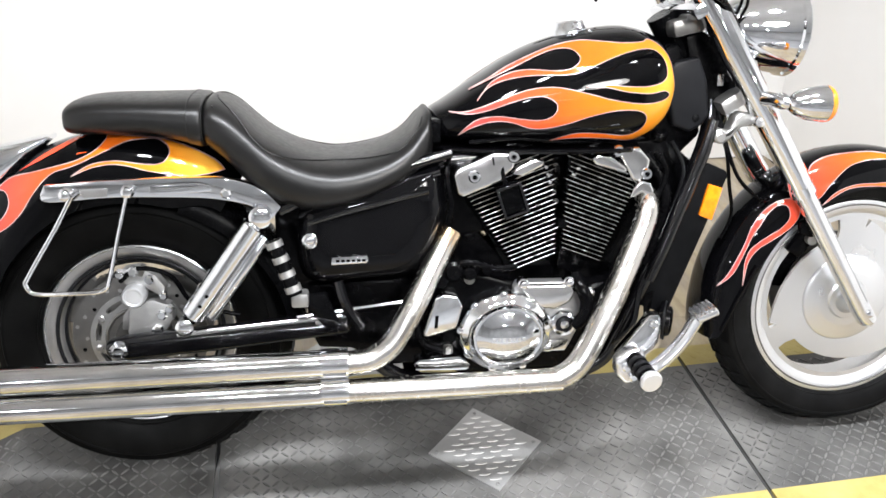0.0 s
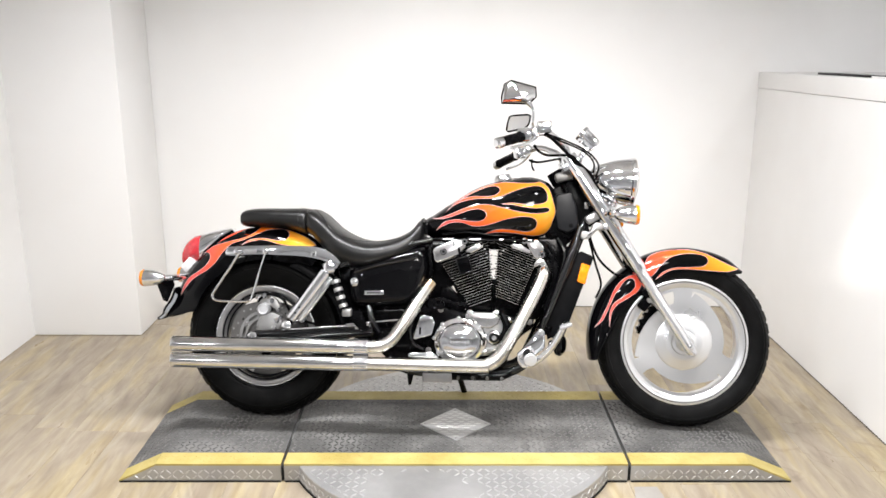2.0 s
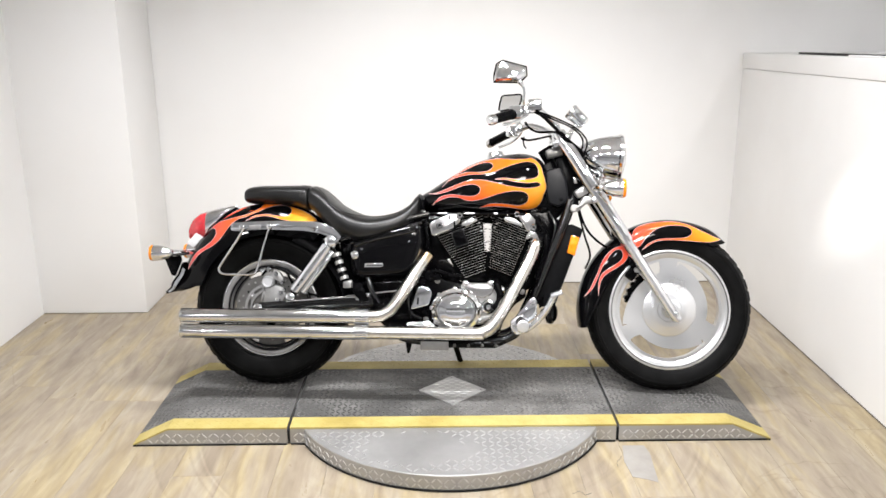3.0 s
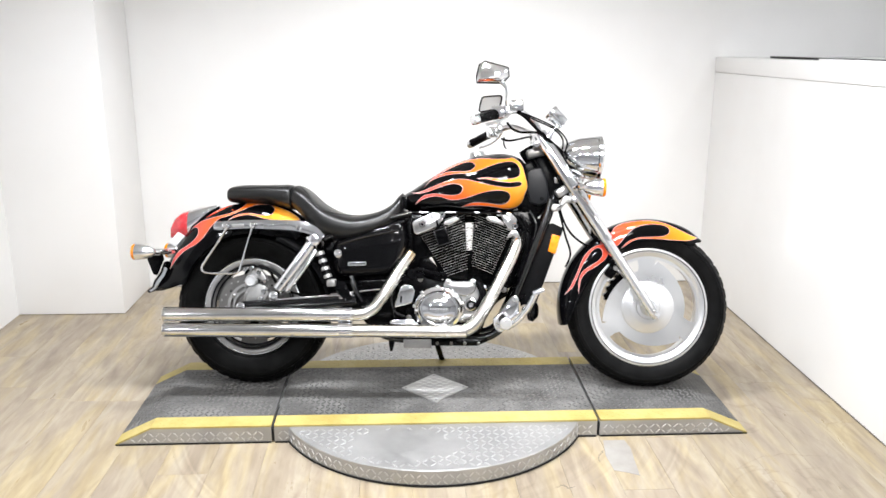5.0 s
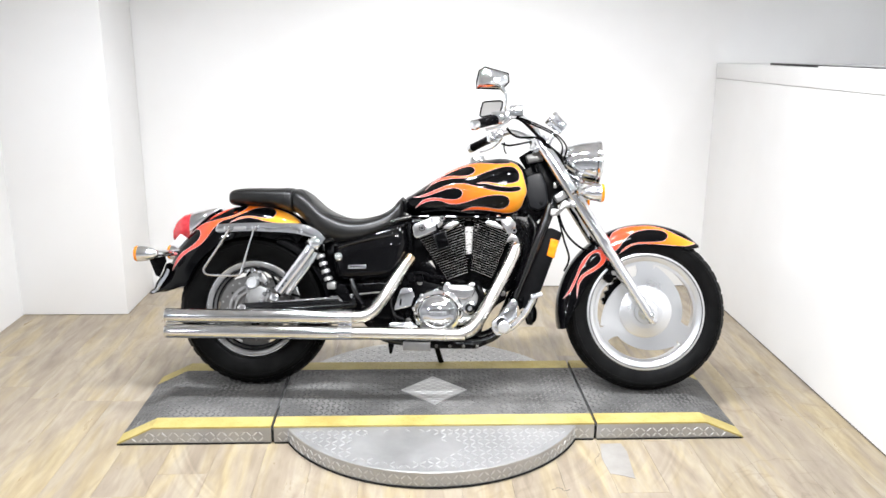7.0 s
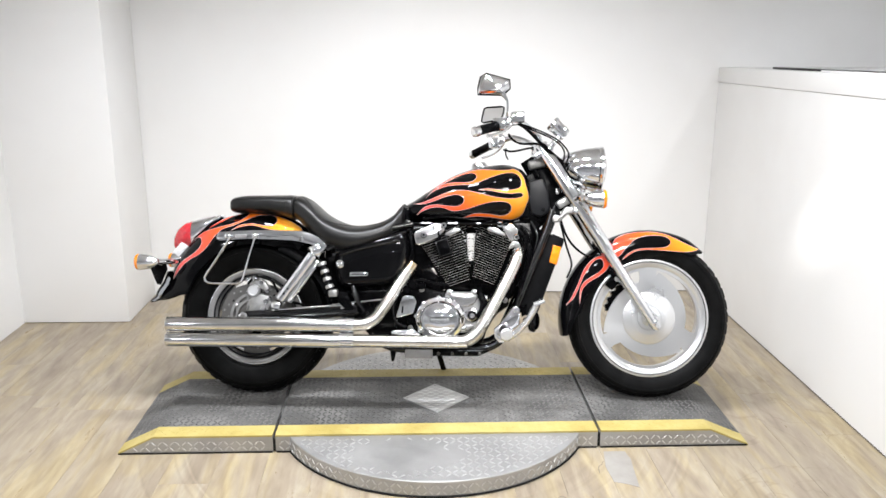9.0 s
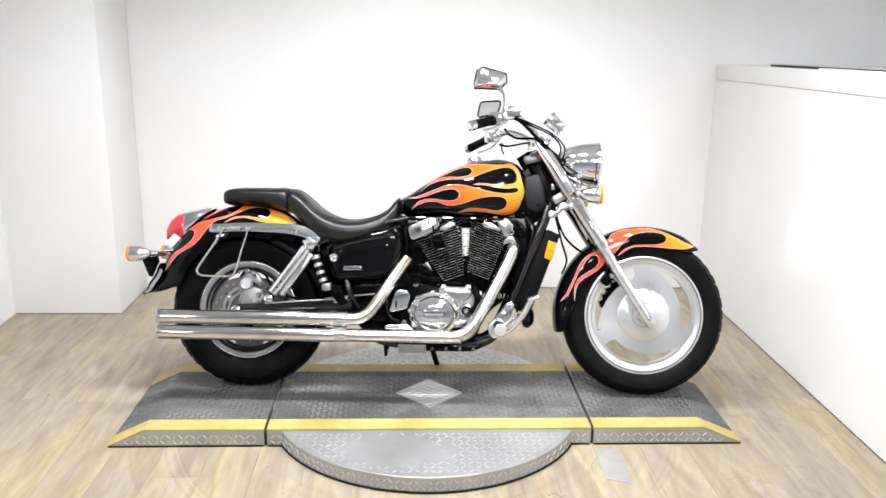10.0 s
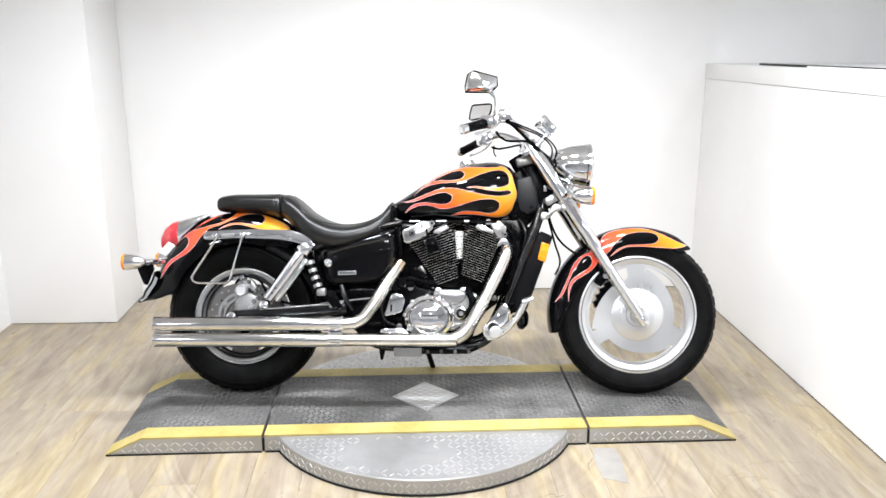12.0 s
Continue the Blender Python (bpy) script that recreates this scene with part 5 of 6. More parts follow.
# frame and body
for s in (-1, 1):
    part("frame_tube", tube(spline([(1.245, s * 0.03, 0.80), (1.215, s * 0.075, 0.70), (1.12, s * 0.095, 0.47), (1.045, s * 0.10, 0.29), (1.0, s * 0.10, 0.222), (0.9, s * 0.10, 0.2), (0.6, s * 0.10, 0.2), (0.5, s * 0.1, 0.25)], 8), 0.017, 14), FRAMEBLACK, bike, "black frame tube")
    part("frame_tube", tube(spline([(1.18, s * 0.02, 0.86), (1.05, s * 0.06, 0.73), (0.8, s * 0.07, 0.695), (0.62, s * 0.09, 0.68), (0.4, s * 0.12, 0.62), (0.25, s * 0.12, 0.6)], 8), 0.016, 12), FRAMEBLACK, bike)
part("engine_hanger", tube([(1.222, -0.098, 0.765), (1.205, -0.104, 0.70), (1.13, -0.118, 0.50), (1.10, -0.12, 0.42)], [0.012, 0.0145, 0.0145, 0.012], 14), FRAMEBLACK, bike)
neck = part("neck_cover", slab([(1.095, 0.90), (1.15, 0.925), (1.20, 0.80), (1.215, 0.73), (1.17, 0.685), (1.10, 0.70), (1.085, 0.78)], -0.062, 0.062, 0.014, 3), PLASTIC, bike, "dark plastic neck cover")
part("neck_panel", slab([(1.125, 0.872), (1.135, 0.886), (1.186, 0.894), (1.208, 0.845), (1.218, 0.775), (1.205, 0.752), (1.178, 0.738), (1.140, 0.752), (1.128, 0.80)], -0.086, -0.058, 0.008, 3), NECKGREY, neck, "smooth dark grey side panel")
part("panel_bolt", lathe([(0, 0.008), (0.003, 0.008), (0.005, 0.005), (0.005, 0)], (1.188, -0.085, 0.768), (0, -1, 0), 14), DARKGREY, neck)
part("lug", box((1.248, -0.052, 0.845), (0.016, 0.02, 0.026), 0.004), COVER, neck, "small bright lug")
part("radiator", slab([(1.218, 0.655), (1.262, 0.635), (1.15, 0.335), (1.09, 0.36)], -0.07, 0.07, 0.008), PLASTIC, bike, "black radiator")
rad = part("radiator_cover", slab([(1.216, 0.664), (1.23, 0.67), (1.272, 0.652), (1.275, 0.64), (1.165, 0.332), (1.153, 0.325), (1.097, 0.348), (1.093, 0.36)], -0.086, -0.066, 0.006), DARKGREY, bike, "dark grey plastic radiator side cover")
part("reflector", slab([(1.230, 0.626), (1.263, 0.616), (1.245, 0.543), (1.214, 0.556)], -0.093, -0.084, 0.003), AMBER, rad, "amber side reflector")
sc_top = spline([(0.352, 0.60), (0.42, 0.632), (0.52, 0.657), (0.635, 0.685)], 5)
sc_low = spline([(0.652, 0.60), (0.625, 0.50), (0.585, 0.456), (0.48, 0.445), (0.385, 0.442), (0.35, 0.47), (0.342, 0.53)], 5)


def pillow(outline, y0, rise, s, n=9):
    """A panel that bulges outwards from its outline."""
    cx, cz = sum(p[0] for p in outline) / len(outline), sum(p[1] for p in outline) / len(outline)
    rings = [[Vector((x, s * (y0 - 0.05), z)) for x, z in outline]]
    for i in range(n + 1):
        f = 1 - i / n * 0.97
        y = y0 + rise * (1 - f ** 5) ** 0.55
        rings.append([Vector((cx + (x - cx) * f, s * y, cz + (z - cz) * f)) for x, z in outline])
    return loft(rings)


cover_line = [(v.x, v.y) for v in sc_top + sc_low]
side_cover = part("side_cover", pillow(cover_line, 0.115, 0.042, -1), BLACK, bike, "gloss black side cover", 60)
part("side_cover", pillow(cover_line, 0.115, 0.042, 1), BLACK, bike, "gloss black side cover", 60)
part("cover_crease", tube(spline([(0.37, -0.146, 0.575), (0.44, -0.156, 0.598), (0.52, -0.156, 0.617), (0.61, -0.148, 0.635)], 5), 0.0055, 8), FRAMEBLACK, side_cover)
part("cover_edge", tube([(v.x, -0.134, v.y - 0.014) for v in sc_top], 0.006, 10), FRAMEBLACK, side_cover)
part("cover_lock", lathe([(0, 0.016), (0.006, 0.016), (0.008, 0.012), (0.005, 0.009), (0.007, 0.006), (0.007, 0)], (0.372, -0.146, 0.54), (0, -1, 0), 20), CHROME, side_cover)
badge = part("badge", slab([(0.414, 0.508), (0.485, 0.510), (0.487, 0.499), (0.483, 0.494), (0.412, 0.492)], -0.165, -0.155, 0.002), CHROME, side_cover, "small chrome badge with dark bars")
for k in range(6):
    part("bar", slab([(0.422 + k * 0.0105, 0.503), (0.429 + k * 0.0105, 0.503), (0.429 + k * 0.0105, 0.498), (0.422 + k * 0.0105, 0.498)], -0.1658, -0.1645), SATIN, badge)
part("battery_box", slab([(0.30, 0.63), (0.66, 0.69), (0.68, 0.42), (0.55, 0.36), (0.36, 0.38), (0.30, 0.50)], -0.085, 0.085, 0.01), SATIN, bike, "black inner body")
part("under_seat_rail", tube(spline([(0.315, -0.14, 0.60), (0.42, -0.138, 0.647), (0.53, -0.135, 0.674), (0.66, -0.11, 0.705)], 6), 0.012, 12), FRAMEBLACK, bike)

# added black blocks that close see-through gaps round the engine
part("body_filler", slab([(0.61, 0.70), (0.74, 0.705), (0.745, 0.525), (0.695, 0.52), (0.695, 0.44), (0.62, 0.44)], -0.07, 0.07, 0.01), SATIN, bike, "black filler block added behind the side cover")
part("radiator_filler", slab([(1.0, 0.715), (1.14, 0.72), (1.215, 0.66), (1.16, 0.50), (1.11, 0.44), (1.095, 0.52), (1.07, 0.60)], -0.065, 0.065, 0.012), SATIN, bike, "black filler block added in place of radiator plumbing")
part("radiator_hose", tube(spline([(1.09, -0.075, 0.69), (1.13, -0.095, 0.62), (1.125, -0.095, 0.54), (1.095, -0.095, 0.45)], 6), 0.012, 12), PLASTIC, bike)
part("front_filler", slab([(0.99, 0.42), (0.995, 0.46), (1.066, 0.645), (1.11, 0.63), (1.115, 0.44), (1.06, 0.40)], -0.055, 0.055, 0.01), SATIN, bike)
part("frame_web", slab([(0.64, 0.71), (1.16, 0.73), (1.15, 0.69), (0.64, 0.67)], -0.05, 0.05, 0.008), SATIN, bike)

# added black slab that keeps the area by the swingarm dark
part("pivot_filler", slab([(0.36, 0.43), (0.62, 0.44), (0.63, 0.24), (0.50, 0.235), (0.455, 0.28), (0.38, 0.285), (0.36, 0.33)], -0.1, 0.1, 0.012), SATIN, bike, "black filler slab added round the swingarm pivot")
# passenger peg
peg = part("passenger_peg", tube([(0.30, -0.165, 0.548), (0.34, -0.18, 0.438)], 0.0145, 16), PLASTIC, bike, "black and chrome folding footpeg")
for k in range(4):
    a, b = Vector((0.30, -0.165, 0.548)), Vector((0.34, -0.18, 0.438))
    part("ring", tube([a.lerp(b, 0.02 + k * 0.27), a.lerp(b, 0.13 + k * 0.27)], 0.0168, 18), CAST, peg)
part("hinge", box((0.348, -0.165, 0.425), (0.035, 0.04, 0.03), 0.007), CAST, peg)
part("bracket", slab([(0.35, 0.43), (0.40, 0.43), (0.43, 0.36), (0.40, 0.35), (0.36, 0.40)], -0.16, -0.145, 0.004), SATIN, peg)
part("linkage", tube(spline([(0.425, -0.14, 0.45), (0.44, -0.15, 0.40), (0.47, -0.15, 0.35)], 5), 0.011, 10), FRAMEBLACK, bike)
part("linkage", tube([(0.34, -0.14, 0.375), (0.56, -0.14, 0.40)], 0.006, 8), CHROME, bike)
part("clamp", box((0.385, -0.14, 0.385), (0.018, 0.03, 0.05), 0.004), CAST, bike)

# exhaust
def pipe(path, radius, label):
    return part("exhaust_pipe", tube(spline(path, 8), radius, 24), HEADER, bike, label)


D_OUT = 0.222
up = pipe([(0.42, -D_OUT, 0.304), (0.452, -D_OUT, 0.304), (0.49, -0.22, 0.310), (0.528, -0.214, 0.336), (0.568, -0.196, 0.395), (0.615, -0.158, 0.470), (0.661, -0.116, 0.538)], 0.0245, "polished chrome rear header pipe")
dn = pipe([(0.42, -D_OUT, 0.241), (0.84, -D_OUT, 0.242), (0.88, -D_OUT, 0.247), (0.918, -0.218, 0.272), (0.955, -0.205, 0.328), (1.012, -0.172, 0.430), (1.062, -0.138, 0.525), (1.084, -0.118, 0.578), (1.090, -0.085, 0.604)], 0.0255, "polished chrome front header pipe")
for head, mz, rise in ((up, 0.299, 0.007), (dn, 0.239, 0.003)):
    part("muffler", lathe([(0.002, 0.024), (-0.001, 0.0265), (0.0, 0.0284), (0.002, 0.0288), (0.02, 0.0285), (0.68, 0.0285), (0.695, 0.0275), (0.70, 0.024)], (-0.300, -D_OUT, mz), (1, 0, rise), 32), PIPE, head, "long straight chrome muffler")
    part("bore", lathe([(0.0, 0.0195), (0.06, 0.019), (0.06, 0)], (-0.3015, -D_OUT, mz), (1, 0, rise), 24), SATIN, head)
    part("clamp", lathe([(0, 0.0285), (0.0, 0.0305), (0.055, 0.0305), (0.055, 0.0285)], (0.385, -D_OUT, mz + 0.005), (1, 0, 0), 28), CHROME, head)
    part("clamp_bolt", tube([(0.39, -D_OUT - 0.028, mz - 0.008), (0.435, -D_OUT - 0.028, mz - 0.008)], 0.004, 8), CHROME, head)
part("heat_stain", tube([(0.638, -0.137, 0.504), (0.662, -0.115, 0.540)], 0.0248, 20), STAIN, up, "heat-browned pipe end")
for px in (0.05, 0.30):
    part("muffler_bracket", box((px, -0.195, 0.272), (0.03, 0.02, 0.05), 0.004), SATIN, up)

# engine
part("crankcase", slab([(0.60, 0.455), (0.70, 0.462), (0.80, 0.43), (0.905, 0.405), (0.985, 0.42), (1.055, 0.425), (1.05, 0.375), (1.005, 0.345), (0.965, 0.285), (0.945, 0.22), (0.70, 0.215), (0.60, 0.26)], -0.125, 0.125, 0.018, 3), SATIN, bike, "black engine crankcase")
part("sump", slab([(0.66, 0.225), (0.945, 0.225), (0.93, 0.185), (0.70, 0.185)], -0.08, 0.08, 0.01), SATIN, bike)
# each cylinder: tilt of its axis, then the lines (bottom point, top point) that bound its fins behind and in front
CYL = ((-20.5, (0.803, 0.450), (0.672, 0.638), (0.897, 0.486), (0.879, 0.706)), (21.0, (0.9, 0.498), (0.913, 0.703), (0.998, 0.460), (1.072, 0.642)))
FINS = 22
for tilt, b0, b1, f0, f1 in CYL:
    a = radians(tilt)
    ax, side = Vector((math.sin(a), 0, math.cos(a))), Vector((math.cos(a), 0, -math.sin(a)))
    foot, crown = Vector(((b0[0] + f0[0]) / 2, 0, (b0[1] + f0[1]) / 2)), Vector(((b1[0] + f1[0]) / 2, 0, (b1[1] + f1[1]) / 2))
    out_in = (0.012, 0.003) if tilt < 0 else (0.003, 0.012)
    barrel = [(b0[0] + out_in[0], b0[1] - 0.055), (b1[0] + out_in[0], b1[1]), (f1[0] - out_in[1], f1[1]), (f0[0] - out_in[1], f0[1] - 0.055)]
    cyl = part("cylinder", slab(barrel, -0.078, 0.078, 0.006), SATIN, bike, "black finned engine cylinder")

    def cut(o, p, q):
        """Where the fin line through o meets the line from p to q."""
        d = Vector((q[0] - p[0], 0, q[1] - p[1]))
        w = Vector((p[0], 0, p[1])) - o
        den = side.x * d.z - side.z * d.x
        return o + side * ((w.x * d.z - w.z * d.x) / den)
    for k in range(FINS):
        o = foot.lerp(crown, k / (FINS - 1))
        p, q = cut(o, b0, b1), cut(o, f0, f1)
        reach = (0.009, 0.0, 0.004, 0.0, 0.002)[k % 5] if k > 3 else 0.0
        p, q = (p, q + side * reach) if tilt < 0 else (p - side * reach, q)
        near, far = Vector((0, -0.1, 0)), Vector((0, 0.1, 0))
        c = [p + near, q + near, q + far, p + far]
        fin = loft([[v - ax * 0.0014 for v in c], [v + ax * 0.0014 for v in c]])
        bmesh.ops.bevel(fin, geom=[e for e in fin.edges if abs((e.verts[0].co - e.verts[1].co).normalized().dot(ax)) > 0.9], offset=0.006, segments=3, profile=0.5, affect="EDGES")
        part("fin", fin, SATIN, cyl)
        part("fin_edge", tube([c[0] + side * 0.006 + Vector((0, 0.0002, 0)), c[1] - side * 0.006 + Vector((0, 0.0002, 0))], 0.0008, 6), FINEDGE, cyl, "machined fin edge, broken highlights in its colour")
    part("head", slab([(b1[0], b1[1] + 0.004), (f1[0], f1[1] + 0.004), (f1[0] - 0.012, f1[1] + 0.04), (b1[0] + 0.03, b1[1] + 0.055)], -0.085, 0.085, 0.01), SATIN, cyl)
# chrome head covers
rear_cover = part("head_cover", slab([(0.664, 0.662), (0.671, 0.674), (0.748, 0.709), (0.782, 0.707), (0.791, 0.695), (0.789, 0.676), (0.762, 0.647), (0.711, 0.627), (0.686, 0.616), (0.673, 0.622)], -0.13, -0.07, 0.007, 3), COVER, bike, "chrome rocker cover")
part("cover_step", slab([(0.742, 0.700), (0.745, 0.700), (0.748, 0.683), (0.745, 0.683)], -0.1315, -0.129), SATIN, rear_cover)
part("head_cover", slab([(0.786, 0.660), (0.797, 0.676), (0.832, 0.692), (0.858, 0.688), (0.853, 0.676), (0.81, 0.653)], -0.118, -0.06, 0.008, 3), COVER, bike, "rounded chrome inner rocker cover")
part("head_cover", slab([(0.958, 0.688), (0.968, 0.700), (1.0, 0.694), (1.036, 0.668), (1.034, 0.655), (0.965, 0.676)], -0.114, -0.06, 0.008, 3), COVER, bike, "rounded chrome inner rocker cover")
front_cover = part("head_cover", slab([(1.010, 0.712), (1.062, 0.712), (1.088, 0.685), (1.083, 0.655), (1.066, 0.636), (1.050, 0.640), (1.037, 0.664)], -0.110, -0.05, 0.007, 3), COVER, bike, "chrome rocker cover")
for owner, bx, by, bz in ((rear_cover, 0.706, -0.130, 0.660), (rear_cover, 0.786, -0.128, 0.700), (front_cover, 1.012, -0.112, 0.706), (front_cover, 1.079, -0.108, 0.655)):
    part("bolt", lathe([(0, 0.0125), (0.006, 0.0125), (0.009, 0.010), (0.009, 0.006), (0.006, 0.005), (0.006, 0)], (bx, by, bz), (0, -1, 0), 20), CHROME, owner)
    part("bolt_socket", lathe([(0, 0.0048), (0.0005, 0.0048), (0.0005, 0)], (bx, by - 0.0062, bz), (0, -1, 0), 6), SATIN, owner)
for bx, bz in ((0.94, 0.405), (1.0, 0.40)):
    bolt(bike, (bx, -0.13, bz), 0.0085, 0.01)
plug_turn = Matrix.Rotation(radians(-19), 4, "Y")
plug = part("spark_plug_cover", box((0.786, -0.112, 0.610), (0.052, 0.05, 0.066), 0.006, turn=plug_turn), SATIN, bike, "black plug cover with a raised border")
for dx, dz, sx, sz in ((-0.024, 0, 0.006, 0.068), (0.024, 0, 0.006, 0.068), (0, 0.031, 0.05, 0.006), (0, -0.031, 0.05, 0.006)):
    off = plug_turn @ Vector((dx, 0, dz))
    part("border", box((0.786 + off.x, -0.139, 0.610 + off.z), (sx, 0.008, sz), 0.002, turn=plug_turn), FRAMEBLACK, plug)
# studs and a small bracket at the inner ends of the fins
for bx, bz in ((0.862, 0.672), (0.868, 0.655), (0.872, 0.640), (0.923, 0.655), (0.932, 0.668)):
    part("fin_stud", lathe([(0, 0.0055), (0.006, 0.005), (0.008, 0.003), (0.008, 0)], (bx, -0.1, bz), (0, -1, 0), 8), COVER, bike)
part("exhaust_bracket", slab([(1.043, 0.604), (1.052, 0.626), (1.066, 0.642), (1.088, 0.636), (1.098, 0.618), (1.088, 0.606), (1.070, 0.616), (1.056, 0.606)], -0.118, -0.085, 0.005, 3), COVER, bike, "chrome exhaust port clamp")
part("plug_lead", tube(spline([(0.775, -0.125, 0.635), (0.765, -0.125, 0.675), (0.79, -0.11, 0.705), (0.85, -0.08, 0.712)], 6), 0.006, 8), PLASTIC, bike)
part("plug_lead", tube(spline([(1.02, -0.09, 0.672), (1.035, -0.1, 0.70), (1.0, -0.09, 0.722), (0.94, -0.08, 0.715)], 6), 0.006, 8), PLASTIC, bike)
# carburettor stub between the cylinders
part("intake", slab([(0.84, 0.735), (0.96, 0.735), (0.93, 0.67), (0.88, 0.67)], -0.06, 0.06, 0.012), SATIN, bike)
# added dark block that stops the view between the cylinders
part("cylinder_filler", slab([(0.87, 0.40), (0.94, 0.40), (0.925, 0.555), (0.885, 0.555)], -0.05, 0.05, 0.006), SATIN, bike)
part("manifold_stud", lathe([(0, 0.013), (0.02, 0.013), (0.026, 0.009), (0.026, 0)], (0.905, -0.075, 0.546), (0, -1, 0), 12), SATIN, bike)

# pipes, leads and fittings round the cylinders
for path, r, m in (([(1.10, -0.1, 0.70), (1.125, -0.105, 0.66), (1.115, -0.1, 0.61), (1.10, -0.095, 0.585)], 0.0065, PLASTIC),
                   ([(1.14, -0.085, 0.72), (1.165, -0.1, 0.66), (1.15, -0.1, 0.58), (1.12, -0.1, 0.5)], 0.006, FRAMEBLACK),
                   ([(0.66, -0.09, 0.70), (0.652, -0.12, 0.655), (0.66, -0.125, 0.6), (0.655, -0.12, 0.56)], 0.006, PLASTIC),
                   ([(0.70, -0.1, 0.725), (0.80, -0.115, 0.735), (0.90, -0.11, 0.725), (1.0, -0.1, 0.73)], 0.005, PLASTIC),
                   ([(0.90, -0.07, 0.72), (0.92, -0.095, 0.70), (0.955, -0.1, 0.712), (0.99, -0.09, 0.728)], 0.006, FRAMEBLACK),
                   ([(1.03, -0.11, 0.27), (1.07, -0.12, 0.32), (1.085, -0.11, 0.40), (1.12, -0.1, 0.48)], 0.007, FRAMEBLACK)):
    part("hose", tube(spline(path, 6), r, 10), m, bike)
for x, y, z, r in ((1.135, -0.1, 0.51, 0.01), (1.12, -0.1, 0.465, 0.01), (1.035, -0.128, 0.40, 0.009), (0.70, -0.128, 0.44, 0.009), (0.62, -0.126, 0.44, 0.008), (0.655, -0.128, 0.285, 0.009)):
    bolt(bike, (x, y, z), r, 0.012, ROTOR)
part("horn_bracket", slab([(1.10, 0.375), (1.125, 0.385), (1.12, 0.34), (1.105, 0.33)], -0.095, -0.09, 0.002), SATIN, bike)
part("coolant_cap", lathe([(0, 0.018), (0.012, 0.018), (0.016, 0.014), (0.016, 0)], (1.12, -0.06, 0.725), (0, -0.5, 1), 16), SATIN, bike)

# covers on the crankcase
CX, CZ = 0.776, 0.326
shell = lathe([(0, 0.099), (0.044, 0.099), (0.051, 0.0965), (0.055, 0.091), (0.060, 0.083), (0.066, 0.076), (0.072, 0.0735), (0.0785, 0.073), (0.080, 0.0715), (0.080, 0.0675), (0.078, 0.066), (0.080, 0.060), (0.086, 0.047), (0.090, 0.032), (0.092, 0.016), (0.0925, 0)], (0, 0, 0), (0, -1, 0), 72)
shell.transform(Matrix.Translation((CX, -0.106, CZ)) @ Matrix.Diagonal((1.03, 1, 0.9, 1)))  # slightly oval
clutch = part("clutch_cover", shell, CHROME, bike, "oval polished chrome engine cover")
for k in range(9):
    a = 2 * math.pi * (k + 0.35) / 9
    part("bolt_boss", lathe([(0, 0.0115), (0.046, 0.0115), (0.049, 0.010), (0.049, 0.0075), (0.054, 0.007), (0.055, 0.005), (0.055, 0)], (CX + 0.095 * math.cos(a), -0.106, CZ + 0.083 * math.sin(a)), (0, -1, 0), 14), CHROME, clutch)
for k in range(7):
    part("bar", slab([(CX - 0.036 + k * 0.0105, CZ + 0.004), (CX - 0.029 + k * 0.0105, CZ + 0.004), (CX - 0.029 + k * 0.0105, CZ - 0.003), (CX - 0.036 + k * 0.0105, CZ - 0.003)], -0.1985, -0.194), ALU, clutch)
timing = part("timing_cover", slab([(0.792, 0.422), (0.804, 0.433), (0.918, 0.431), (0.934, 0.414), (0.950, 0.405), (0.960, 0.378), (0.94, 0.325), (0.917, 0.277), (0.855, 0.268), (0.838, 0.30)], -0.142, -0.11, 0.01, 3), CAST, bike, "polished alloy timing cover")
part("raised_plate", slab([(0.803, 0.424), (0.812, 0.430), (0.914, 0.428), (0.926, 0.413), (0.913, 0.388), (0.884, 0.374), (0.852, 0.378)], -0.156, -0.14, 0.007, 3), COVER, timing, "polished raised plate")
part("lower_plate", slab([(0.868, 0.304), (0.918, 0.304), (0.909, 0.277), (0.866, 0.277)], -0.154, -0.14, 0.005, 2), COVER, timing, "polished lower plate")
part("hose", tube(spline([(0.925, -0.156, 0.335), (0.944, -0.162, 0.36), (0.948, -0.162, 0.392), (0.938, -0.156, 0.418), (0.93, -0.13, 0.44)], 6), 0.0145, 16), SATIN, timing, "glossy black coolant hose")
part("water_pump", lathe([(0, 0.030), (0.008, 0.030), (0.014, 0.026), (0.016, 0.020), (0.012, 0.017), (0.012, 0.011), (0.02, 0.009), (0.022, 0)], (0.903, -0.142, 0.340), (0, -1, 0), 32), CHROME, timing, "round chrome pump cover")
# dark disc stands in for the dark reflection on the chrome pump cover
part("pump_reflection", lathe([(0, 0.017), (0.0006, 0.017), (0.0006, 0)], (0.903, -0.1545, 0.340), (0, -1, 0), 24), GREYPLASTIC, timing)
for bx, bz in ((0.812, 0.432), (0.910, 0.433), (0.956, 0.408), (0.87, 0.288)):
    part("bolt_boss", lathe([(0, 0.012), (0.02, 0.012), (0.022, 0.0095), (0.028, 0.009), (0.03, 0.006), (0.03, 0)], (bx, -0.132, bz), (0, -1, 0), 14), CHROME, timing)
sbx = part("small_cover", slab([(0.598, 0.336), (0.622, 0.413), (0.640, 0.421), (0.670, 0.416), (0.681, 0.394), (0.668, 0.345), (0.604, 0.327)], -0.168, -0.125, 0.01, 3), CHROME, bike, "small chrome side cover")
part("slot", slab([(0.623, 0.375), (0.630, 0.375), (0.628, 0.348), (0.621, 0.348)], -0.1695, -0.167), SATIN, sbx)
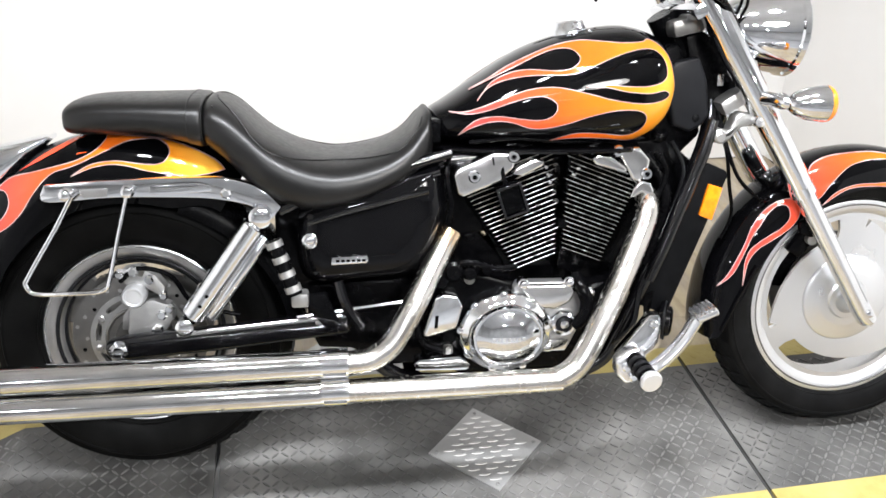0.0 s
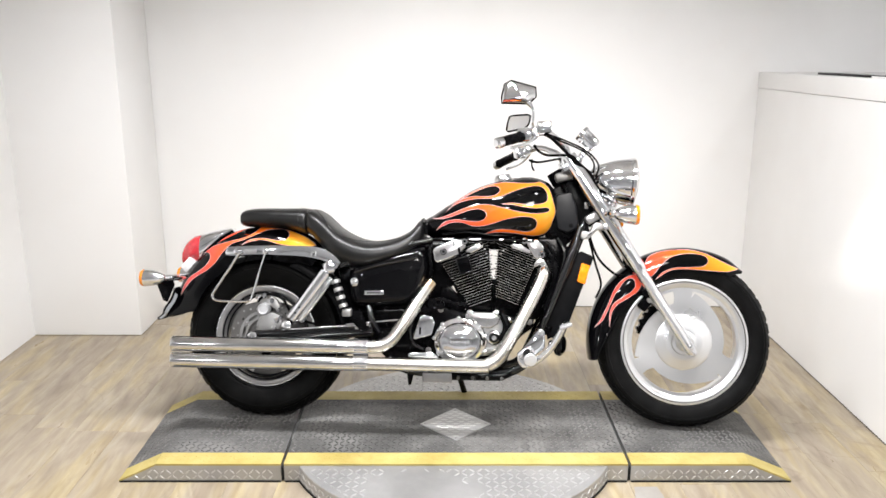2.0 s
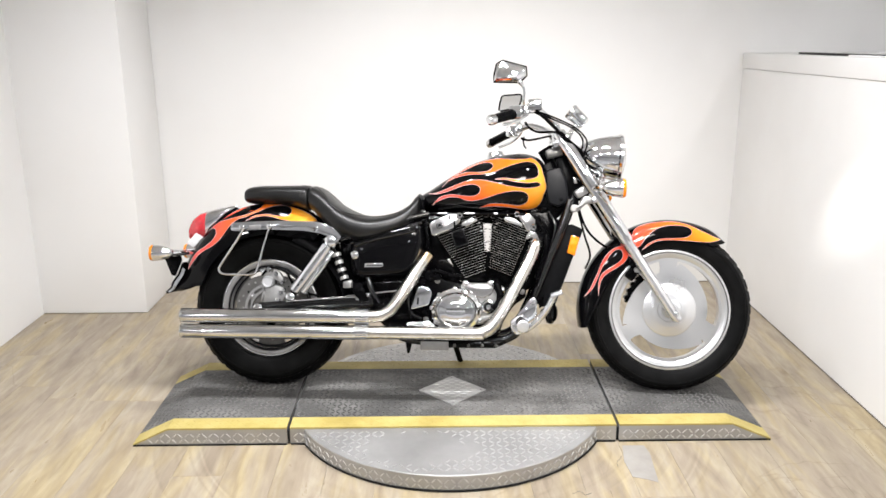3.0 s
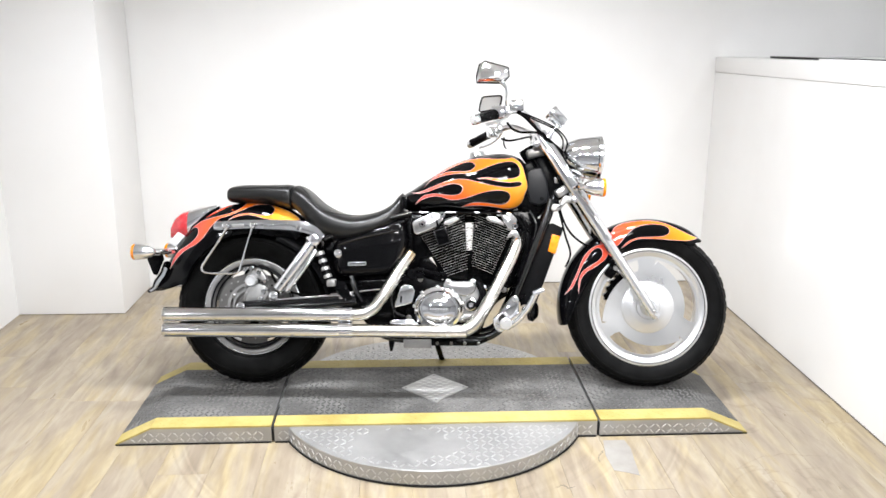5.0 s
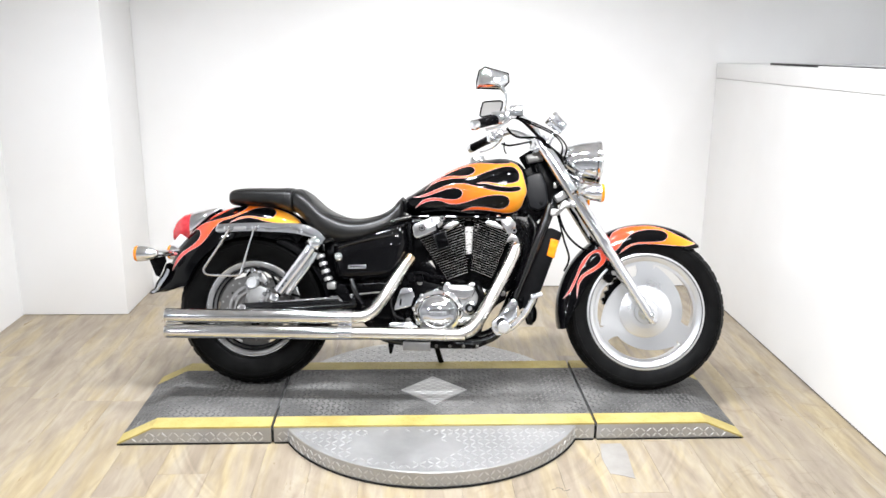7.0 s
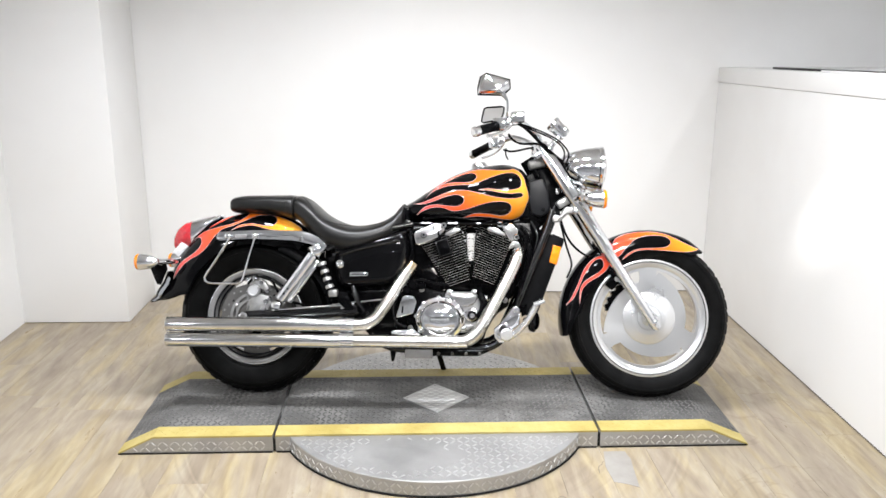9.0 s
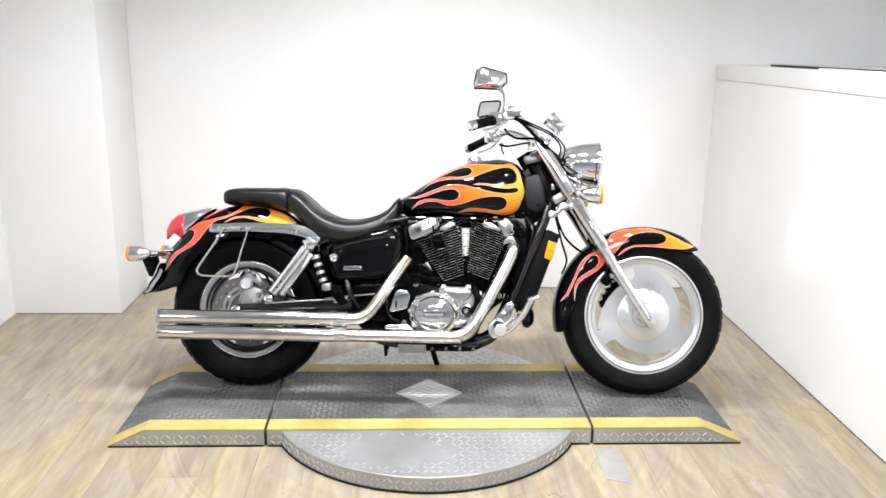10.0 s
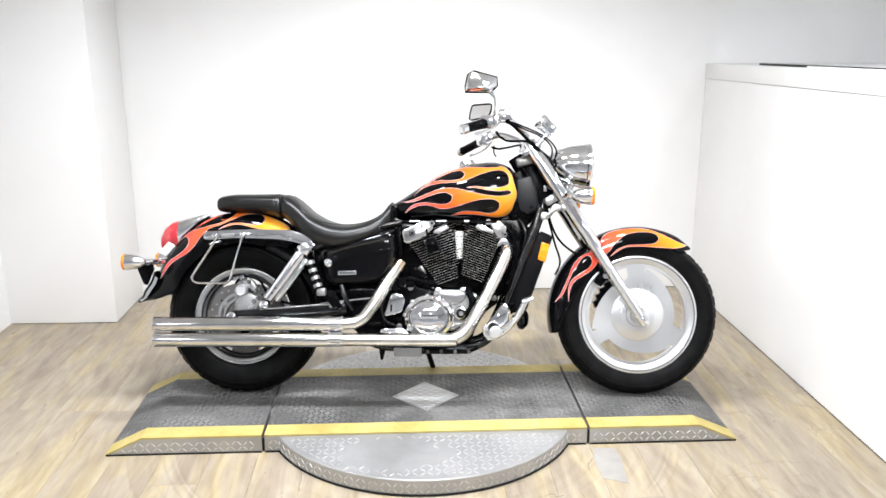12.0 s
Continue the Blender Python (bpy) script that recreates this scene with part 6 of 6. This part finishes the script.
part("hose", tube(spline([(0.60, -0.12, 0.42), (0.585, -0.14, 0.36), (0.60, -0.15, 0.31), (0.64, -0.15, 0.29)], 6), 0.008, 10), PLASTIC, bike)
part("lower_cover", slab([(0.581, 0.272), (0.590, 0.278), (0.672, 0.283), (0.698, 0.262), (0.691, 0.250), (0.581, 0.254)], -0.17, -0.13, 0.004), CHROME, bike)
# added dark block that narrows the gap behind the rear cylinder
part("mount_filler", slab([(0.69, 0.522), (0.728, 0.524), (0.81, 0.44), (0.69, 0.43)], -0.06, 0.06, 0.006), SATIN, bike)
for k, (x, z, r) in enumerate(((0.665, 0.46, 0.022), (0.70, 0.455, 0.016), (0.735, 0.462, 0.013), (0.64, 0.44, 0.016), (0.655, 0.315, 0.018))):
    part("fitting", lathe([(0, r), (0.02, r), (0.026, r * 0.7), (0.026, 0)], (x, -0.118, z), (0, -1, 0), 14), PLASTIC if k % 2 else SATIN, bike)
part("hose", tube(spline([(0.66, -0.13, 0.47), (0.70, -0.14, 0.48), (0.75, -0.135, 0.465), (0.80, -0.125, 0.462)], 6), 0.007, 10), PLASTIC, bike)

# pegs, pedal, stand
fp = part("footpeg_plate", slab([(1.058, 0.376), (1.066, 0.384), (1.080, 0.384), (1.087, 0.374), (1.088, 0.312), (1.052, 0.288), (1.012, 0.286), (0.996, 0.298), (1.022, 0.330)], -0.236, -0.205, 0.006), CHROME, bike, "chrome footpeg bracket")
part("peg_mount", slab([(0.986, 0.296), (1.004, 0.312), (1.032, 0.326), (1.050, 0.306), (1.044, 0.262), (1.028, 0.246), (1.006, 0.244), (0.988, 0.266)], -0.266, -0.228, 0.010, 3), POLISHED, fp, "cast alloy peg mount")
for bx, bz in ((1.070, 0.366), (1.006, 0.284), (1.022, 0.262)):
    part("bolt", lathe([(0, 0.009), (0.008, 0.009), (0.011, 0.006), (0.011, 0)], (bx, -0.264 if bz < 0.3 else -0.234, bz), (0, -1, 0), 12), CHROME, fp)
p0, p1 = Vector((1.024, -0.262, 0.300)), Vector((1.030, -0.334, 0.287))
part("footpeg", tube([p0, p1], 0.0165, 16), PLASTIC, fp, "ribbed black rubber footpeg")
for k in range(3):
    part("ring", tube([p0.lerp(p1, 0.2 + k * 0.25), p0.lerp(p1, 0.34 + k * 0.25)], 0.0195, 18), GREYPLASTIC, fp)
part("peg_end", lathe([(0, 0.0205), (0.004, 0.0225), (0.010, 0.0225), (0.014, 0.019), (0.015, 0.012), (0.015, 0)], p1, (0.08, -0.98, -0.12), 28), FROST, fp, "bright alloy peg end")
blade = spline([(1.036, -0.262, 0.262), (1.078, -0.268, 0.290), (1.118, -0.273, 0.338), (1.148, -0.276, 0.396)], 6)
rings = []
for k, p in enumerate(blade):
    d = (blade[min(k + 1, len(blade) - 1)] - blade[max(k - 1, 0)]).normalized()
    n = d.cross(Vector((0, 1, 0)))
    rings.append([p + Vector((0, 1, 0)) * (0.019 * math.cos(q * math.pi / 7)) + n * (0.0125 * math.sin(q * math.pi / 7)) for q in range(14)])
pd = part("brake_pedal", loft(rings), POLISHED, bike, "chrome brake pedal")
pad_turn = Matrix.Rotation(radians(-22), 4, "Y")
part("pedal_pad", box((1.157, -0.276, 0.402), (0.046, 0.05, 0.014), 0.004, turn=pad_turn), POLISHED, pd)
for k in range(5):
    off = pad_turn @ Vector((-0.018 + 0.009 * k, 0, 0.0085))
    part("rib", box((1.157 + off.x, -0.276, 0.402 + off.z), (0.0045, 0.048, 0.006), 0.0012, turn=pad_turn), POLISHED, pd)
horn = part("horn", lathe([(-0.03, 0.012), (-0.012, 0.018), (0, 0.034), (0.004, 0.043), (0.012, 0.044), (0.016, 0.041), (0.018, 0.036), (0.026, 0.033), (0.030, 0.024), (0.031, 0)], (1.142, -0.092, 0.315), (0.88, -0.47, 0), 32), BLACK, bike, "round black horn")
part("horn_rim", tube([Vector((1.154, -0.098, 0.315)) + 0.042 * (math.cos(q * math.pi / 16) * Vector((0.47, 0.88, 0)) + math.sin(q * math.pi / 16) * Vector((0, 0, 1))) for q in range(32)], 0.0025, 6, loop=True), GREYPLASTIC, horn)
part("stand_bracket", slab([(0.56, 0.24), (0.61, 0.24), (0.585, 0.14), (0.575, 0.14)], -0.07, -0.055, 0.004), SATIN, bike)
part("lower_rail", tube([(0.66, -0.11, 0.196), (0.72, -0.115, 0.186), (0.93, -0.115, 0.188), (0.97, -0.11, 0.2)], [0.012, 0.015, 0.015, 0.01], 12), SATIN, bike)
part("rail_bracket", box((0.69, -0.118, 0.181), (0.112, 0.03, 0.036), 0.005), DULL, bike, "grey cast bracket under the engine")
for k in range(4):
    part("rail_bolt", lathe([(0, 0.007), (0.008, 0.007), (0.01, 0.004), (0.01, 0)], (0.77 + 0.055 * k, -0.13, 0.184), (0, -1, 0), 10), ROTOR, bike)
part("side_stand", tube([(0.74, 0.12, 0.22), (0.80, 0.30, 0.004), (0.805, 0.31, -0.062)], 0.012, 10), BLACK, bike, "black side stand")

# ---- flame paint, laid on the bodywork as thin decals ----
from mathutils.bvhtree import BVHTree
from mathutils.geometry import tessellate_polygon


def drape(ob):
    """Gives a function that lays a side-view point (x, z) on the bodywork, lifted a little."""
    bm = bmesh.new()
    bm.from_mesh(ob.data)
    bmesh.ops.triangulate(bm, faces=bm.faces[:])
    tree = BVHTree.FromBMesh(bm)

    def lay(x, z, lift, s):
        hit, normal, _, _ = tree.ray_cast(Vector((x, s * 0.5, z)), Vector((0, -s, 0)))
        if hit is None:
            hit, normal, _, _ = tree.find_nearest(Vector((x, s * 0.12, z)))
        if normal.y * s < 0:
            normal = -normal
        return hit + normal * lift
    return lay


def decal(name, ob, chunks, mat, lift, u0, u1, label, stripe=True):
    """A painted shape on both sides of ob: its outline is smooth between the tips at which the chunks meet."""
    lay = drape(ob)
    line = []
    for chunk in chunks:
        line += [(v.x, v.y) for v in spline(chunk, 5)[:-1]]
    for s in (-1, 1):
        bm = bmesh.new()
        vs = [bm.verts.new((x, 0, z)) for x, z in line]
        for tri in tessellate_polygon([[Vector((x, z, 0)) for x, z in line]]):
            try:
                bm.faces.new([vs[i] for i in tri])
            except ValueError:
                pass
        lo = [min(p[i] for p in line) for i in (0, 1)]
        hi = [max(p[i] for p in line) for i in (0, 1)]
        for axis, a, b in (((1, 0, 0), lo[0], hi[0]), ((0, 0, 1), lo[1], hi[1])):
            for k in range(1, int((b - a) / 0.01) + 1):
                at = Vector(axis) * (a + 0.01 * k)
                bmesh.ops.bisect_plane(bm, geom=bm.verts[:] + bm.edges[:] + bm.faces[:], plane_co=at, plane_no=axis)
        uv = bm.loops.layers.uv.new("UVMap")
        for f in bm.faces:
            for lp in f.loops:
                lp[uv].uv = ((lp.vert.co.x - u0) / (u1 - u0), 0.5)
        for v in bm.verts:
            v.co = lay(v.co.x, v.co.z, lift, s)
        d = part(name, bm, mat, ob, label, 80)
        if stripe:
            k = len(line)
            rows = []
            for i in range(k):
                p, q, r = Vector(line[i - 1]), Vector(line[i]), Vector(line[(i + 1) % k])
                t = (r - p).normalized() if (r - p).length > 1e-6 else Vector((1, 0))
                n = Vector((-t.y, t.x)) * 0.0009
                rows.append([lay(*(q + n), lift + 0.0006, s), lay(*(q - n), lift + 0.0006, s)])
            part("pinstripe", loft(rows + [rows[0]], closed=False, caps=False), PINSTRIPE, ob, "thin pale pinstripe", 80)


# welt between the top and the side panels of the saddle
lay_seat = drape(saddle)
welt = spline([(0.195, 0.818), (0.216, 0.804), (0.243, 0.779), (0.273, 0.741), (0.306, 0.716), (0.37, 0.6985), (0.434, 0.693), (0.50, 0.699), (0.556, 0.715), (0.592, 0.748), (0.606, 0.772)], 6)
for s in (-1, 1):
    part("welt", tube([lay_seat(v.x, v.y, 0.0002, s) for v in welt], 0.0018, 8), LEATHER, saddle, "raised sewn welt")

tank_tongues_a = [(0.714, 0.809), (0.733, 0.830), (0.766, 0.848), (0.818, 0.860), (0.883, 0.863), (0.916, 0.869), (0.969, 0.891), (1.017, 0.907), (1.058, 0.912), (1.082, 0.902), (1.094, 0.877), (1.088, 0.853), (1.053, 0.842), (1.005, 0.842), (0.959, 0.846), (0.922, 0.841)]
tank_tongues_b = [(0.922, 0.841), (0.965, 0.840), (1.005, 0.832), (1.054, 0.828), (1.089, 0.832), (1.102, 0.823), (1.086, 0.813), (1.043, 0.808), (0.983, 0.815), (0.937, 0.826), (0.881, 0.838), (0.843, 0.839), (0.805, 0.832), (0.761, 0.815), (0.718, 0.797), (0.686, 0.787), (0.659, 0.786)]
tank_tongues_c = [(0.659, 0.786), (0.696, 0.784), (0.734, 0.793), (0.777, 0.809), (0.810, 0.819), (0.839, 0.822), (0.861, 0.813), (0.867, 0.800), (0.858, 0.784), (0.833, 0.776), (0.794, 0.778), (0.755, 0.782), (0.717, 0.776), (0.694, 0.761), (0.677, 0.742)]
tank_tongues_d = [(0.677, 0.742), (0.702, 0.758), (0.739, 0.771), (0.778, 0.771), (0.818, 0.759), (0.857, 0.761), (0.895, 0.771), (0.934, 0.784), (0.979, 0.794), (1.020, 0.796), (1.046, 0.789), (1.055, 0.774), (1.048, 0.754), (1.018, 0.742), (0.960, 0.748), (0.907, 0.748), (0.863, 0.732)]
tank_tongues_e = [(0.863, 0.732), (0.916, 0.738), (0.978, 0.735), (1.043, 0.727), (1.084, 0.735), (1.106, 0.755), (1.116, 0.785), (1.126, 0.817), (1.114, 0.859), (1.103, 0.896), (1.086, 0.919), (1.064, 0.930), (1.047, 0.925), (1.005, 0.923), (0.962, 0.926), (0.926, 0.927), (0.881, 0.918), (0.835, 0.901), (0.784, 0.876), (0.738, 0.847), (0.704, 0.827)]
tank_tongues_f = [(0.704, 0.827), (0.748, 0.851), (0.786, 0.871), (0.832, 0.894), (0.871, 0.909), (0.901, 0.911), (0.915, 0.900), (0.914, 0.888), (0.897, 0.875), (0.867, 0.870), (0.820, 0.871), (0.784, 0.864), (0.745, 0.843), (0.714, 0.809)]
decal("flame", tank, [tank_tongues_a, tank_tongues_b, tank_tongues_c, tank_tongues_d, tank_tongues_e, tank_tongues_f], FLAME, 0.0012, 0.66, 1.14, "yellow to red flame paint")
tail_tongues_a = [(0.205, 0.673), (0.177, 0.669), (0.138, 0.667), (0.100, 0.673), (0.061, 0.680), (0.029, 0.689), (-0.004, 0.693), (-0.037, 0.688), (-0.058, 0.681), (-0.081, 0.671)]
tail_tongues_b = [(-0.081, 0.671), (-0.050, 0.690), (-0.024, 0.697), (0.009, 0.699), (0.042, 0.694), (0.075, 0.691), (0.094, 0.696), (0.103, 0.711), (0.096, 0.724), (0.077, 0.734), (0.052, 0.735), (0.021, 0.732), (-0.011, 0.719), (-0.044, 0.704), (-0.077, 0.690), (-0.112, 0.679), (-0.133, 0.663), (-0.155, 0.637), (-0.180, 0.601), (-0.210, 0.573), (-0.248, 0.551), (-0.280, 0.524), (-0.319, 0.471)]
tail_tongues_c = [(-0.319, 0.471), (-0.306, 0.512), (-0.282, 0.544), (-0.246, 0.567), (-0.215, 0.593), (-0.202, 0.619), (-0.211, 0.639), (-0.237, 0.637), (-0.266, 0.614), (-0.296, 0.575), (-0.335, 0.508)]
tail_tongues_d = [(-0.335, 0.508), (-0.305, 0.559), (-0.283, 0.596), (-0.242, 0.633), (-0.204, 0.663), (-0.154, 0.678), (-0.111, 0.689), (-0.071, 0.700), (-0.037, 0.717), (-0.020, 0.734), (-0.020, 0.743)]
tail_tongues_e = [(-0.020, 0.743), (0.044, 0.739), (0.097, 0.731), (0.150, 0.712), (0.188, 0.690), (0.205, 0.673)]
decal("flame", rear_fender, [tail_tongues_a, tail_tongues_b, tail_tongues_c, tail_tongues_d, tail_tongues_e], FLAME, 0.0012, -0.32, 0.18, "yellow to red flame paint")
edge_a = [(-0.187, 0.676), (-0.148, 0.702), (-0.108, 0.725), (-0.069, 0.744)]
edge_b = [(-0.069, 0.744), (-0.056, 0.745)]
edge_c = [(-0.056, 0.745), (-0.099, 0.721), (-0.143, 0.698), (-0.187, 0.676)]
decal("flame", rear_fender, [edge_a, edge_b, edge_c], FLAME, 0.0012, -0.28, 0.25, "thin red flame edge", False)
crest_tongues_a = [(1.511, 0.568), (1.539, 0.596), (1.584, 0.613), (1.642, 0.616), (1.688, 0.621), (1.708, 0.640), (1.691, 0.661), (1.633, 0.667), (1.575, 0.655), (1.534, 0.624), (1.506, 0.589), (1.484, 0.572)]
crest_tongues_b = [(1.484, 0.572), (1.471, 0.609), (1.485, 0.647), (1.522, 0.668), (1.572, 0.678), (1.637, 0.681), (1.693, 0.670), (1.749, 0.645), (1.790, 0.625), (1.826, 0.612)]
crest_tongues_c = [(1.826, 0.612), (1.781, 0.602), (1.735, 0.603), (1.677, 0.607), (1.608, 0.609), (1.561, 0.601), (1.511, 0.568)]
decal("flame", front_fender, [crest_tongues_a, crest_tongues_b, crest_tongues_c], FLAME, 0.0012, 1.36, 1.86, "yellow to red flame paint")
skirt_tongues_a = [(1.288, 0.379), (1.307, 0.407), (1.323, 0.440), (1.339, 0.475), (1.353, 0.512), (1.369, 0.540), (1.391, 0.564), (1.418, 0.580), (1.443, 0.581), (1.459, 0.553), (1.447, 0.525), (1.420, 0.502), (1.390, 0.483), (1.372, 0.471), (1.356, 0.452), (1.347, 0.429), (1.341, 0.383)]
skirt_tongues_b = [(1.341, 0.383), (1.341, 0.420), (1.343, 0.443), (1.352, 0.466), (1.368, 0.483), (1.395, 0.502), (1.420, 0.518), (1.436, 0.541), (1.431, 0.565), (1.413, 0.569), (1.391, 0.552), (1.373, 0.524), (1.357, 0.499), (1.345, 0.471), (1.332, 0.440), (1.316, 0.408), (1.288, 0.379)]
decal("flame", front_fender, [skirt_tongues_a, skirt_tongues_b], FLAME, 0.0012, 1.2, 2.1, "yellow to red flame paint")

# ---- floor planks ----
def plank_mesh(w, l):
    me = bpy.data.meshes.new("plank")
    bm = box((0, 0, -0.0055), (w - 0.0006, l - 0.0006, 0.011))
    bmesh.ops.bevel(bm, geom=[e for e in bm.edges if all(v.co.z > -0.001 for v in e.verts)], offset=0.0004, segments=1, affect="EDGES")
    bm.to_mesh(me)
    bm.free()
    me.materials.append(WOOD)
    return me


PW, PL = 0.178, 1.22
plank_data = plank_mesh(PW, PL)
rng = random.Random(4)
rest_v, rest_f = [], []
for i in range(int(9.1 / PW)):
    x = -4.55 + (i + 0.5) * PW
    off = rng.random() * PL
    for j in range(-1, 8):
        y = YF + off + (j + 0.5) * PL
        if y + PL / 2 < YF or y - PL / 2 > YB + 0.1 or y - PL / 2 < YF - 0.4:
            continue
        if XL - 0.2 < x < XR + 0.2 and y > -2.0:
            ob = new("plank", plank_data)
            ob.parent = floor
            ob.location = (x, y, 0)
        else:
            k = len(rest_v)
            rest_v += [(x + sx * (PW / 2 - 0.0006), y + sy * (PL / 2 - 0.0006), 0) for sx, sy in ((-1, -1), (1, -1), (1, 1), (-1, 1))]
            rest_f.append((k, k + 1, k + 2, k + 3))
bar_part("far_planks", (rest_v, rest_f), WOOD, floor, "wood-look planks further off")
